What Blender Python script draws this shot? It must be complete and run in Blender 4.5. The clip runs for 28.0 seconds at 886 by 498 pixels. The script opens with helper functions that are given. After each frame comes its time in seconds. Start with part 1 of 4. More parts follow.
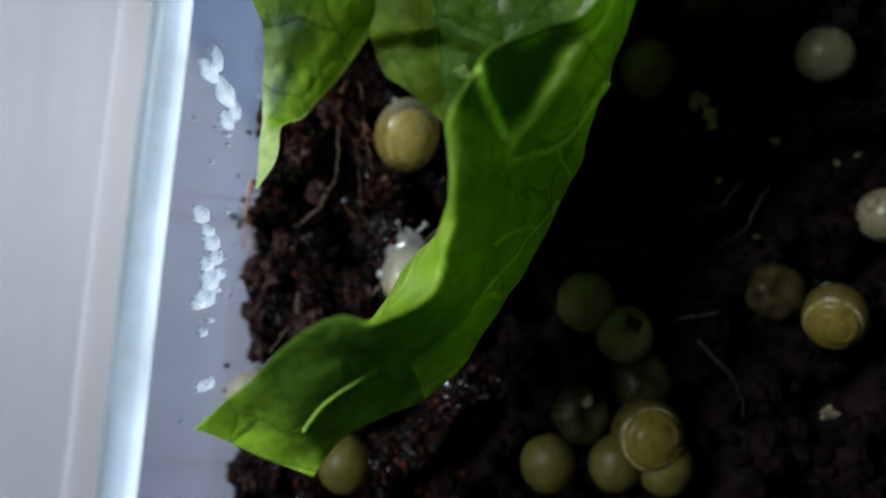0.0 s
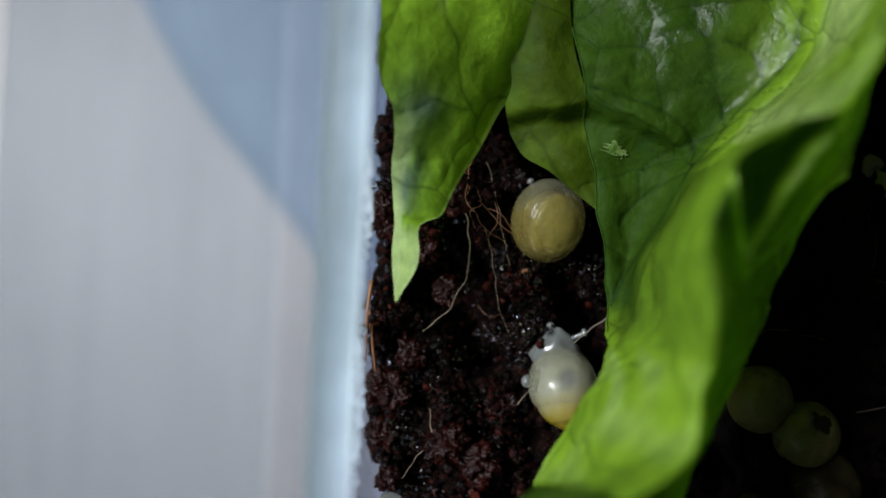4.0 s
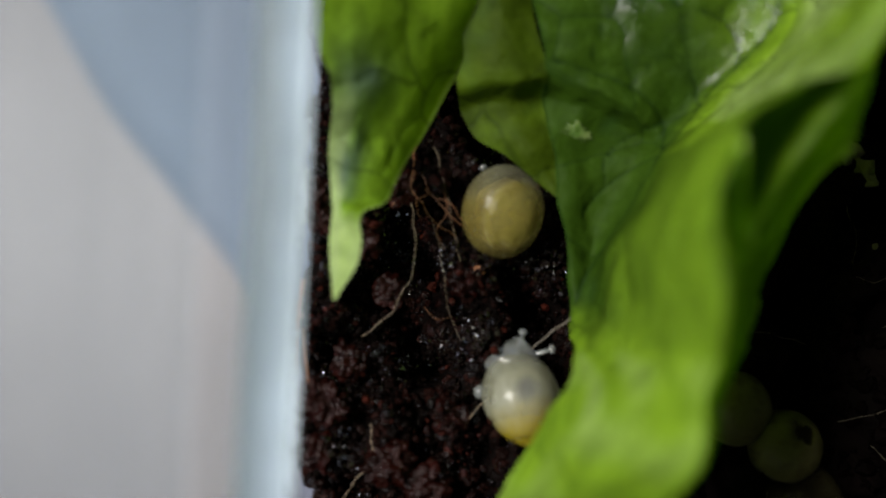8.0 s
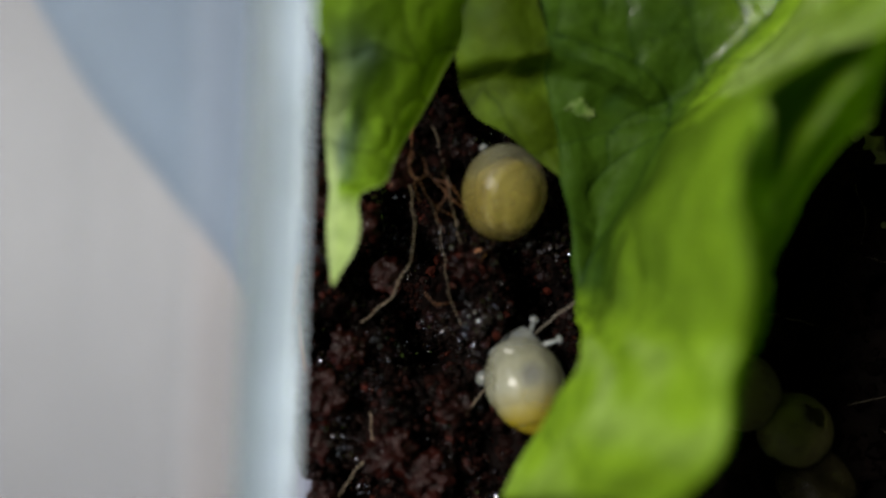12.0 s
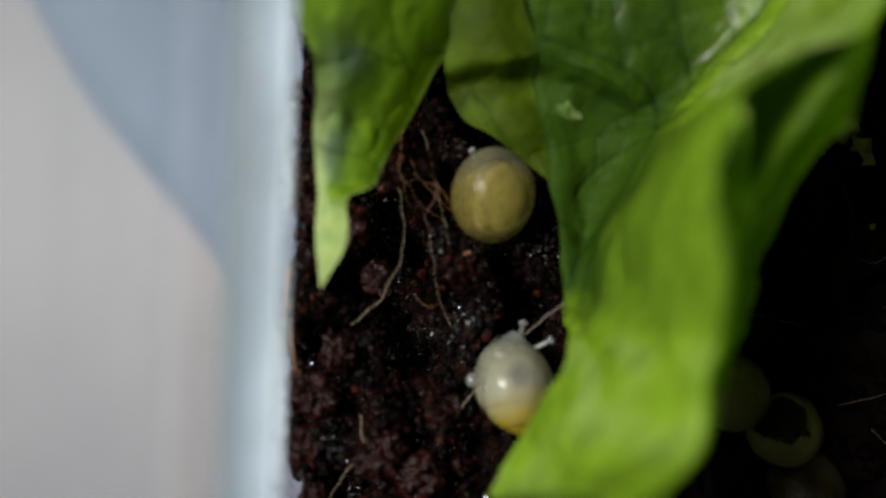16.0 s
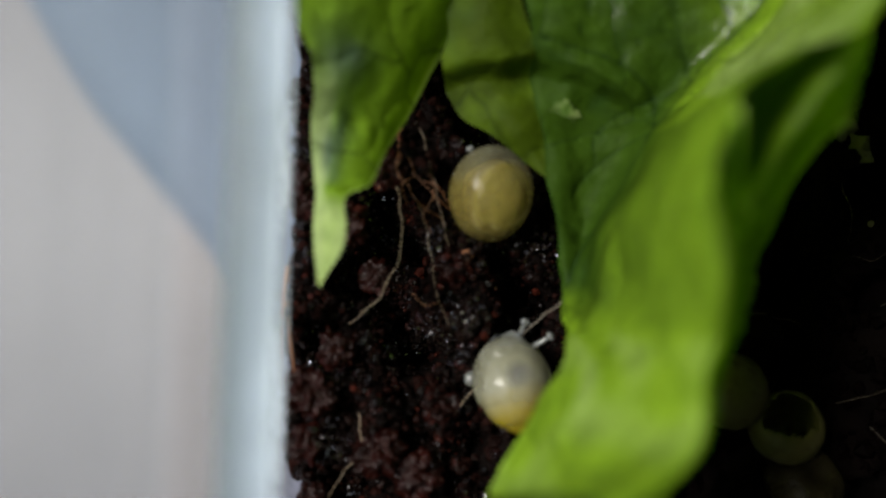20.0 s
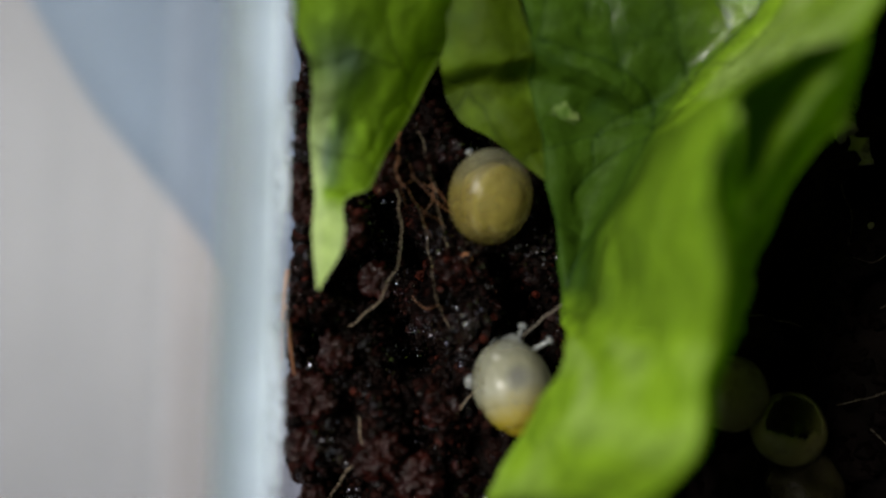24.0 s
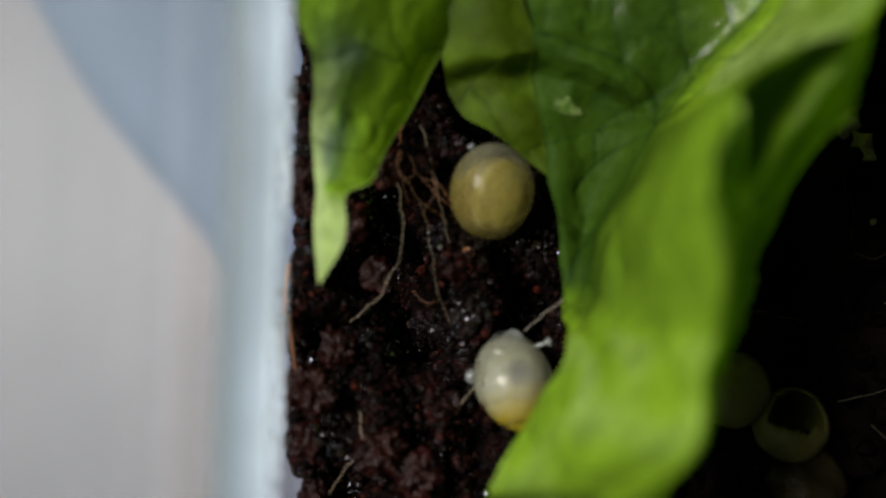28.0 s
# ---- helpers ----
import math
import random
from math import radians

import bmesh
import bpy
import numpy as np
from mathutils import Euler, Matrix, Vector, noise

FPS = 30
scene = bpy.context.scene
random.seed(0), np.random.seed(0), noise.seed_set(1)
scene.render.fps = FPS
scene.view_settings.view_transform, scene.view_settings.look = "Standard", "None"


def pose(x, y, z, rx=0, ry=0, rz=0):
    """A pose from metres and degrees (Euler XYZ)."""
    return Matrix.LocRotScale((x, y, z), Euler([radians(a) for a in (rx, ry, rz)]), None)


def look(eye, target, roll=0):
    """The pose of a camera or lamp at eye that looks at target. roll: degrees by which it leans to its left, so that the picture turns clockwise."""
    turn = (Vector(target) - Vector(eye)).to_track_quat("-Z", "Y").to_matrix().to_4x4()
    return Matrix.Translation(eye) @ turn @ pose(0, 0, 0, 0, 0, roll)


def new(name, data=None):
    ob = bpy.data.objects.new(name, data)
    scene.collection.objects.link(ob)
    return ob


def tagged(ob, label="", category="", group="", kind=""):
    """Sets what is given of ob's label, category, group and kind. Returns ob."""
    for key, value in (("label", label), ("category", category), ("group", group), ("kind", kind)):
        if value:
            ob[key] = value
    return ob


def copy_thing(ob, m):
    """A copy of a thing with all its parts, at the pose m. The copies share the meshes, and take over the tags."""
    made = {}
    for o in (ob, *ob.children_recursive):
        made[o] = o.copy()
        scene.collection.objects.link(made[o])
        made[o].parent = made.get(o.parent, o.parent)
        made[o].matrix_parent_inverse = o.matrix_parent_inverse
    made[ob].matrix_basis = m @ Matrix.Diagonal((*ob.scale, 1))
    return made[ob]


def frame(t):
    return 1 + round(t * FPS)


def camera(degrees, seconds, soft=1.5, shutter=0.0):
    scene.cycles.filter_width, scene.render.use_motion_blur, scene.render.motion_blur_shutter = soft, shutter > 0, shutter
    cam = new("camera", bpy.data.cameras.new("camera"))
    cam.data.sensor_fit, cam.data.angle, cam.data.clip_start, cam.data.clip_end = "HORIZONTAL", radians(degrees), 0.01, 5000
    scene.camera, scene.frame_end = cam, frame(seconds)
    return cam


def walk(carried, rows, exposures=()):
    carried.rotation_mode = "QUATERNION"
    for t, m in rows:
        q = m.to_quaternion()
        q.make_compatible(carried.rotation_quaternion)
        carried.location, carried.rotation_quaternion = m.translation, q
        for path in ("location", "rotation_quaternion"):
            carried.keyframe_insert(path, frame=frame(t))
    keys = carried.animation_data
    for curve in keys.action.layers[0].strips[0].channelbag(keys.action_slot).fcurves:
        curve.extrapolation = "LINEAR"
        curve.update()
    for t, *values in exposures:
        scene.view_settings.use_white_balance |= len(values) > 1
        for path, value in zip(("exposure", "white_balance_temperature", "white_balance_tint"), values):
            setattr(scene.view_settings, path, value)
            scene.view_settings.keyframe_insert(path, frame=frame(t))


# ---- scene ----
cam = camera(45.0, 28.0, soft=1.6)
PATH = [
    (0, (0.01454, -0.00630, 0.09467), (0.01317, -0.00538, 0.07473), -50.3),
    (0.5, (0.01397, -0.00610, 0.08918), (0.01217, -0.00510, 0.06928), -55.8),
    (1, (0.00983, -0.00452, 0.08825), (0.00825, -0.00349, 0.06834), -52.2),
    (1.5, (0.00488, 0.00036, 0.08695), (0.00354, 0.00129, 0.06701), -50.8),
    (2, (0.00172, 0.00192, 0.08525), (0.00069, 0.00280, 0.06530), -45.5),
    (2.5, (-0.00146, 0.00079, 0.08460), (-0.00208, 0.00174, 0.06463), -29.7),
    (4.5, (-0.00234, 0.00158, 0.08265), (-0.00267, 0.00258, 0.06267), -15.8),
    (5, (-0.00236, 0.00208, 0.08085), (-0.00253, 0.00313, 0.06088), -6.8),
    (5.5, (-0.00363, 0.00165, 0.07937), (-0.00349, 0.00278, 0.05940), 9.1),
    (6, (-0.00390, 0.00056, 0.07774), (-0.00343, 0.00180, 0.05779), 22.8),
    (6.5, (-0.00375, -0.00046, 0.07728), (-0.00307, 0.00092, 0.05734), 28.4),
    (7, (-0.00494, -0.00044, 0.07480), (-0.00397, 0.00104, 0.05488), 35.4),
    (7.5, (-0.00497, -0.00069, 0.07398), (-0.00379, 0.00086, 0.05407), 39.5),
    (8, (-0.00418, -0.00047, 0.07443), (-0.00303, 0.00101, 0.05452), 40.1),
    (8.5, (-0.00464, 0.00011, 0.07374), (-0.00345, 0.00157, 0.05383), 41.1),
    (9, (-0.00477, 0.00056, 0.07308), (-0.00350, 0.00201, 0.05317), 43.2),
    (9.5, (-0.00460, 0.00076, 0.07250), (-0.00328, 0.00220, 0.05260), 44.7),
    (10, (-0.00450, 0.00109, 0.07256), (-0.00324, 0.00254, 0.05265), 43.0),
    (10.5, (-0.00512, 0.00020, 0.07237), (-0.00382, 0.00158, 0.05246), 45.3),
    (11, (-0.00470, 0.00000, 0.07219), (-0.00336, 0.00130, 0.05227), 47.8),
    (11.5, (-0.00483, -0.00042, 0.07220), (-0.00340, 0.00084, 0.05229), 50.5),
    (12, (-0.00493, -0.00074, 0.07213), (-0.00352, 0.00054, 0.05222), 49.4),
    (12.5, (-0.00502, -0.00055, 0.07197), (-0.00367, 0.00063, 0.05205), 50.9),
    (13, (-0.00489, -0.00067, 0.07190), (-0.00356, 0.00045, 0.05198), 51.8),
    (13.5, (-0.00440, -0.00133, 0.07264), (-0.00302, -0.00008, 0.05273), 49.6),
    (15.5, (-0.00402, -0.00102, 0.07264), (-0.00268, 0.00040, 0.05274), 45.0),
    (16, (-0.00401, -0.00105, 0.07262), (-0.00267, 0.00036, 0.05271), 45.0),
    (16.5, (-0.00413, -0.00095, 0.07267), (-0.00276, 0.00042, 0.05277), 46.5),
    (17, (-0.00403, -0.00103, 0.07265), (-0.00267, 0.00040, 0.05275), 45.1),
    (17.5, (-0.00393, -0.00113, 0.07266), (-0.00258, 0.00034, 0.05276), 44.0),
    (18, (-0.00404, -0.00107, 0.07274), (-0.00266, 0.00035, 0.05284), 45.5),
    (18.5, (-0.00394, -0.00118, 0.07267), (-0.00258, 0.00024, 0.05277), 45.0),
    (19, (-0.00391, -0.00113, 0.07254), (-0.00257, 0.00029, 0.05264), 44.8),
    (19.5, (-0.00400, -0.00101, 0.07257), (-0.00263, 0.00034, 0.05266), 46.5),
    (20, (-0.00399, -0.00103, 0.07256), (-0.00262, 0.00035, 0.05266), 46.1),
    (20.5, (-0.00399, -0.00102, 0.07253), (-0.00265, 0.00033, 0.05262), 46.1),
    (21, (-0.00389, -0.00089, 0.07252), (-0.00255, 0.00044, 0.05261), 46.3),
    (21.5, (-0.00391, -0.00109, 0.07255), (-0.00256, 0.00031, 0.05265), 45.3),
    (23.5, (-0.00372, -0.00106, 0.07264), (-0.00241, 0.00037, 0.05274), 43.6),
    (24, (-0.00364, -0.00090, 0.07266), (-0.00236, 0.00050, 0.05275), 43.6),
    (24.5, (-0.00380, -0.00107, 0.07262), (-0.00248, 0.00036, 0.05272), 43.8),
    (25, (-0.00372, -0.00102, 0.07261), (-0.00242, 0.00039, 0.05271), 44.0),
    (25.5, (-0.00379, -0.00127, 0.07253), (-0.00247, 0.00021, 0.05263), 42.8),
    (26, (-0.00370, -0.00100, 0.07258), (-0.00241, 0.00040, 0.05267), 43.8),
    (26.5, (-0.00370, -0.00088, 0.07259), (-0.00241, 0.00048, 0.05268), 44.5),
    (27, (-0.00369, -0.00100, 0.07263), (-0.00240, 0.00040, 0.05272), 43.9),
    (27.5, (-0.00377, -0.00119, 0.07250), (-0.00247, 0.00023, 0.05259), 43.6),
    (28, (-0.00369, -0.00107, 0.07252), (-0.00242, 0.00028, 0.05261), 44.6),
]
walk(cam, [(t, look(e, g, r)) for t, e, g, r in PATH], [(0.0, 0.2, 6450, 10), (1.0, 0.2, 6950, 10), (1.9, 0.06, 6950, 10), (2.5, 0.02, 6800, 10), (5.0, 0.0, 6600, 9), (6.5, 0.0, 6850, 10), (9.0, 0.04, 7500, 12), (28.0, 0.04, 7500, 12)])
cam.data.dof.use_dof, cam.data.dof.focus_distance, cam.data.dof.aperture_fstop = True, 0.0800, 17.0

# ---- light: daylight from the left, by a lamp in an added window opening ----
world = bpy.data.worlds.new("sky")
scene.world = world
world.use_nodes = True
_sky = world.node_tree.nodes.new("ShaderNodeTexSky")
_sky.sky_type, _sky.sun_disc = "NISHITA", False
_sky.sun_elevation, _sky.sun_rotation = radians(38), radians(-70)
world.node_tree.links.new(_sky.outputs[0], world.node_tree.nodes["Background"].inputs[0])
world.node_tree.nodes["Background"].inputs[1].default_value = 0.06
lamp = bpy.data.lights.new("window_light", "AREA")
lamp.shape, lamp.size, lamp.size_y, lamp.energy, lamp.color = "RECTANGLE", 0.45, 0.55, 38.0, (0.93, 0.97, 1.0)
window_light = new("window_light", lamp)
window_light.matrix_world = look((-0.93, 0.30, 1.22), (0.0, 0.0, 0.0))
scene.view_settings.exposure = 0.0

CM = 0.01


# ---- materials ----
def nodes_of(name):
    m = bpy.data.materials.new(name)
    m.use_nodes = True
    n, l = m.node_tree.nodes, m.node_tree.links
    b = n["Principled BSDF"]
    return m, n, l, b


def coords(n, l, scale, kind="Object"):
    tc, mp = n.new("ShaderNodeTexCoord"), n.new("ShaderNodeMapping")
    mp.inputs["Scale"].default_value = scale if isinstance(scale, tuple) else (scale,) * 3
    l.new(tc.outputs[kind], mp.inputs[0])
    return mp.outputs[0]


def noise_of(n, l, vec, scale, detail=4.0, rough=0.55):
    t = n.new("ShaderNodeTexNoise")
    t.inputs["Scale"].default_value, t.inputs["Detail"].default_value, t.inputs["Roughness"].default_value = scale, detail, rough
    l.new(vec, t.inputs["Vector"])
    return t.outputs["Fac"]


def ramp(n, l, fac, stops):
    r = n.new("ShaderNodeValToRGB")
    e = r.color_ramp.elements
    while len(e) < len(stops):
        e.new(0.5)
    for k, (p, c) in zip(e, stops):
        k.position, k.color = p, (*c, 1)
    l.new(fac, r.inputs[0])
    return r.outputs[0]


def bump(n, l, fac, strength, distance, target):
    b = n.new("ShaderNodeBump")
    b.inputs["Strength"].default_value, b.inputs["Distance"].default_value = strength, distance
    l.new(fac, b.inputs["Height"])
    l.new(b.outputs[0], target)
    return b


def plain(name, dark, light, scale, roughness=0.6, relief=0.0, trans=0.0, spec=0.5, sub=0.0):
    m, n, l, b = nodes_of(name)
    v = coords(n, l, 1.0)
    f = noise_of(n, l, v, scale)
    l.new(ramp(n, l, f, [(0.3, dark), (0.7, light)]), b.inputs["Base Color"])
    b.inputs["Roughness"].default_value = roughness
    b.inputs["Specular IOR Level"].default_value = spec
    b.inputs["Transmission Weight"].default_value = trans
    if sub:
        b.inputs["Subsurface Weight"].default_value = sub
        b.inputs["Subsurface Radius"].default_value = (0.003, 0.0025, 0.0015)
        b.inputs["Subsurface Scale"].default_value = 0.6
    if relief:
        bump(n, l, noise_of(n, l, v, scale * 4), 0.6, relief, b.inputs["Normal"])
    return m


def soil_material(name, tint):
    m, n, l, b = nodes_of(name)
    v = coords(n, l, 1.0)
    f = noise_of(n, l, v, 260.0, 6.0, 0.6)
    g = n.new("ShaderNodeNewGeometry")
    mix = n.new("ShaderNodeMath")
    mix.operation = "MULTIPLY_ADD"
    mix.inputs[1].default_value, mix.inputs[2].default_value = 0.55, 0.0
    l.new(g.outputs["Random Per Island"], mix.inputs[0])
    add = n.new("ShaderNodeMath")
    l.new(mix.outputs[0], add.inputs[0])
    half = n.new("ShaderNodeMath")
    half.operation = "MULTIPLY"
    half.inputs[1].default_value = 0.6
    l.new(f, half.inputs[0])
    l.new(half.outputs[0], add.inputs[1])
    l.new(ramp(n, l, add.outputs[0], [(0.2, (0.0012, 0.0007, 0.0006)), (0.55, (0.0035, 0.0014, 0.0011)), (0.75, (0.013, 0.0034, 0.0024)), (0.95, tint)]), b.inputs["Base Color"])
    wet = n.new("ShaderNodeMath")
    wet.operation = "FRACT"
    ten = n.new("ShaderNodeMath")
    ten.operation = "MULTIPLY"
    ten.inputs[1].default_value = 17.0
    l.new(g.outputs["Random Per Island"], ten.inputs[0])
    l.new(ten.outputs[0], wet.inputs[0])
    l.new(ramp(n, l, wet.outputs[0], [(0.60, (0.5,) * 3), (0.82, (0.10,) * 3)]), b.inputs["Roughness"])
    l.new(ramp(n, l, wet.outputs[0], [(0.62, (0.05,) * 3), (0.84, (0.7,) * 3)]), b.inputs["Specular IOR Level"])
    bump(n, l, noise_of(n, l, v, 1500.0, 5.0, 0.7), 0.9, 0.0004, b.inputs["Normal"])
    return m


def leaf_material(name, low, high):
    """Thin living leaf: diffuse and translucent green with a glossy coat, a net of fine veins and painted light."""
    m, n, l, b = nodes_of(name)
    out = n["Material Output"]
    v = coords(n, l, 1.0)
    f = noise_of(n, l, v, 95.0, 8.0, 0.65)
    base = ramp(n, l, f, [(0.3, low), (0.7, high)])
    bruise = n.new("ShaderNodeMixRGB")
    bruise.inputs[2].default_value = (0.022, 0.062, 0.014, 1)
    l.new(ramp(n, l, noise_of(n, l, v, 210.0, 2.0), [(0.56, (0, 0, 0)), (0.72, (0.7, 0.7, 0.7))]), bruise.inputs[0])
    l.new(base, bruise.inputs[1])
    base = bruise.outputs[0]
    # Tone attribute: pale ribs, plus light and shade painted into the green.
    rib_light = n.new("ShaderNodeAttribute")
    rib_light.attribute_name = "rib_light"
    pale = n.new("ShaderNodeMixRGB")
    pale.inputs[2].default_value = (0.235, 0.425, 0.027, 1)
    l.new(rib_light.outputs["Fac"], pale.inputs[0])
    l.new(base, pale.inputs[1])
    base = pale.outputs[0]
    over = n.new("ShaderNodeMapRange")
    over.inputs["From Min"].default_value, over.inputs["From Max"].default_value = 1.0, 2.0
    l.new(rib_light.outputs["Fac"], over.inputs["Value"])
    toned = n.new("ShaderNodeMixRGB")
    toned.inputs[2].default_value = (0.42, 0.56, 0.23, 1)
    l.new(over.outputs[0], toned.inputs[0])
    l.new(base, toned.inputs[1])
    # Bluish-grey tint painted in for a sheen on the lobe.
    sheen_share, sheen_tint = n.new("ShaderNodeAttribute"), n.new("ShaderNodeMixRGB")
    sheen_share.attribute_name = "sheen_tint"
    sheen_tint.inputs[2].default_value = (0.095, 0.155, 0.12, 1)
    l.new(sheen_share.outputs["Fac"], sheen_tint.inputs[0])
    l.new(toned.outputs[0], sheen_tint.inputs[1])
    toned = sheen_tint
    fine = n.new("ShaderNodeMixRGB")
    fine.blend_type = "MULTIPLY"
    fine.inputs[0].default_value = 1.0
    l.new(toned.outputs[0], fine.inputs[1])
    l.new(ramp(n, l, noise_of(n, l, v, 700.0, 6.0, 0.7), [(0.3, (0.72, 0.74, 0.7)), (0.7, (1.25, 1.22, 1.2))]), fine.inputs[2])
    base = fine.outputs[0]
    vor = n.new("ShaderNodeTexVoronoi")
    vor.feature = "DISTANCE_TO_EDGE"
    vor.inputs["Scale"].default_value = 130.0
    warp = n.new("ShaderNodeMixRGB")
    warp.inputs[0].default_value = 0.004
    nz = n.new("ShaderNodeTexNoise")
    nz.inputs["Scale"].default_value = 160.0
    l.new(v, nz.inputs["Vector"])
    l.new(v, warp.inputs[1])
    l.new(nz.outputs["Color"], warp.inputs[2])
    l.new(warp.outputs[0], vor.inputs["Vector"])
    net = ramp(n, l, vor.outputs["Distance"], [(0.0, (1, 1, 1)), (0.022, (0, 0, 0))])
    mix = n.new("ShaderNodeMixRGB")
    mix.inputs[2].default_value = (low[0] * 0.45, low[1] * 0.55, low[2], 1)
    sc = n.new("ShaderNodeMath")
    sc.operation = "MULTIPLY"
    sc.inputs[1].default_value = 0.45
    l.new(net, sc.inputs[0])
    groove, both = n.new("ShaderNodeAttribute"), n.new("ShaderNodeMath")
    groove.attribute_name = "vein"
    both.operation, both.use_clamp = "MULTIPLY_ADD", True
    both.inputs[1].default_value = 0.75
    l.new(groove.outputs["Fac"], both.inputs[0])
    l.new(sc.outputs[0], both.inputs[2])
    l.new(both.outputs[0], mix.inputs[0])
    l.new(base, mix.inputs[1])
    l.new(mix.outputs[0], b.inputs["Base Color"])
    place, damp, film = n.new("ShaderNodeSeparateXYZ"), n.new("ShaderNodeMapRange"), n.new("ShaderNodeMath")
    l.new(v, place.inputs[0])
    damp.inputs["From Min"].default_value, damp.inputs["From Max"].default_value = 0.026, 0.033
    damp.inputs["To Min"].default_value, damp.inputs["To Max"].default_value = -0.12, 0.10
    both_ways = n.new("ShaderNodeMath")
    l.new(place.outputs["X"], both_ways.inputs[0])
    l.new(place.outputs["Y"], both_ways.inputs[1])
    l.new(both_ways.outputs[0], damp.inputs["Value"])
    film.operation = "SUBTRACT"
    l.new(noise_of(n, l, v, 150.0, 5.0), film.inputs[0])
    l.new(damp.outputs[0], film.inputs[1])
    l.new(ramp(n, l, film.outputs[0], [(0.40, (0.2,) * 3), (0.52, (0.55,) * 3)]), b.inputs["Roughness"])
    l.new(ramp(n, l, film.outputs[0], [(0.40, (0.55,) * 3), (0.52, (0.10,) * 3)]), b.inputs["Specular IOR Level"])
    tr = n.new("ShaderNodeBsdfTranslucent")
    gain = n.new("ShaderNodeMixRGB")
    gain.blend_type = "MULTIPLY"
    gain.inputs[0].default_value = 1.0
    gain.inputs[2].default_value = (1.3, 1.38, 0.42, 1)
    l.new(mix.outputs[0], gain.inputs[1])
    l.new(gain.outputs[0], tr.inputs["Color"])
    ms = n.new("ShaderNodeMixShader")
    ms.inputs[0].default_value = 0.45
    l.new(b.outputs[0], ms.inputs[1])
    l.new(tr.outputs[0], ms.inputs[2])
    l.new(ms.outputs[0], out.inputs["Surface"])
    puff = ramp(n, l, vor.outputs["Distance"], [(0.0, (0, 0, 0)), (0.12, (0.6, 0.6, 0.6)), (0.35, (1, 1, 1))])
    hgt = n.new("ShaderNodeMath")
    hgt.operation = "MULTIPLY_ADD"
    hgt.inputs[1].default_value = 0.5
    l.new(puff, hgt.inputs[0])
    l.new(noise_of(n, l, v, 300.0, 7.0, 0.62), hgt.inputs[2])
    bump(n, l, hgt.outputs[0], 0.6, 0.0009, b.inputs["Normal"])
    return m


def clear_plastic(name, tint, gloss, frost=0.0, low=0.7, high=1.3, size=120.0, grain=(1.0, 1.0, 1.0)):
    """A thin clear sheet: lets light pass, with a gloss that grows towards grazing angles and a little haze."""
    m, n, l, b = nodes_of(name)
    out = n["Material Output"]
    t, g, d = n.new("ShaderNodeBsdfTransparent"), n.new("ShaderNodeBsdfGlossy"), n.new("ShaderNodeBsdfTranslucent")
    t.inputs[0].default_value = (*tint, 1)
    g.inputs["Roughness"].default_value = 0.12
    d.inputs[0].default_value = (0.82, 0.91, 1.0, 1)
    a, c = n.new("ShaderNodeMixShader"), n.new("ShaderNodeMixShader")
    v = coords(n, l, grain)
    haze = noise_of(n, l, v, size, 4.0)
    l.new(ramp(n, l, haze, [(0.3, (frost * low,) * 3), (0.7, (frost * high,) * 3)]), a.inputs[0])
    l.new(t.outputs[0], a.inputs[1])
    l.new(d.outputs[0], a.inputs[2])
    fr = n.new("ShaderNodeFresnel")
    fr.inputs[0].default_value = 1.3
    sc = n.new("ShaderNodeMath")
    sc.operation = "MULTIPLY"
    sc.inputs[1].default_value = gloss
    l.new(fr.outputs[0], sc.inputs[0])
    l.new(sc.outputs[0], c.inputs[0])
    l.new(a.outputs[0], c.inputs[1])
    l.new(g.outputs[0], c.inputs[2])
    l.new(c.outputs[0], out.inputs["Surface"])
    return m


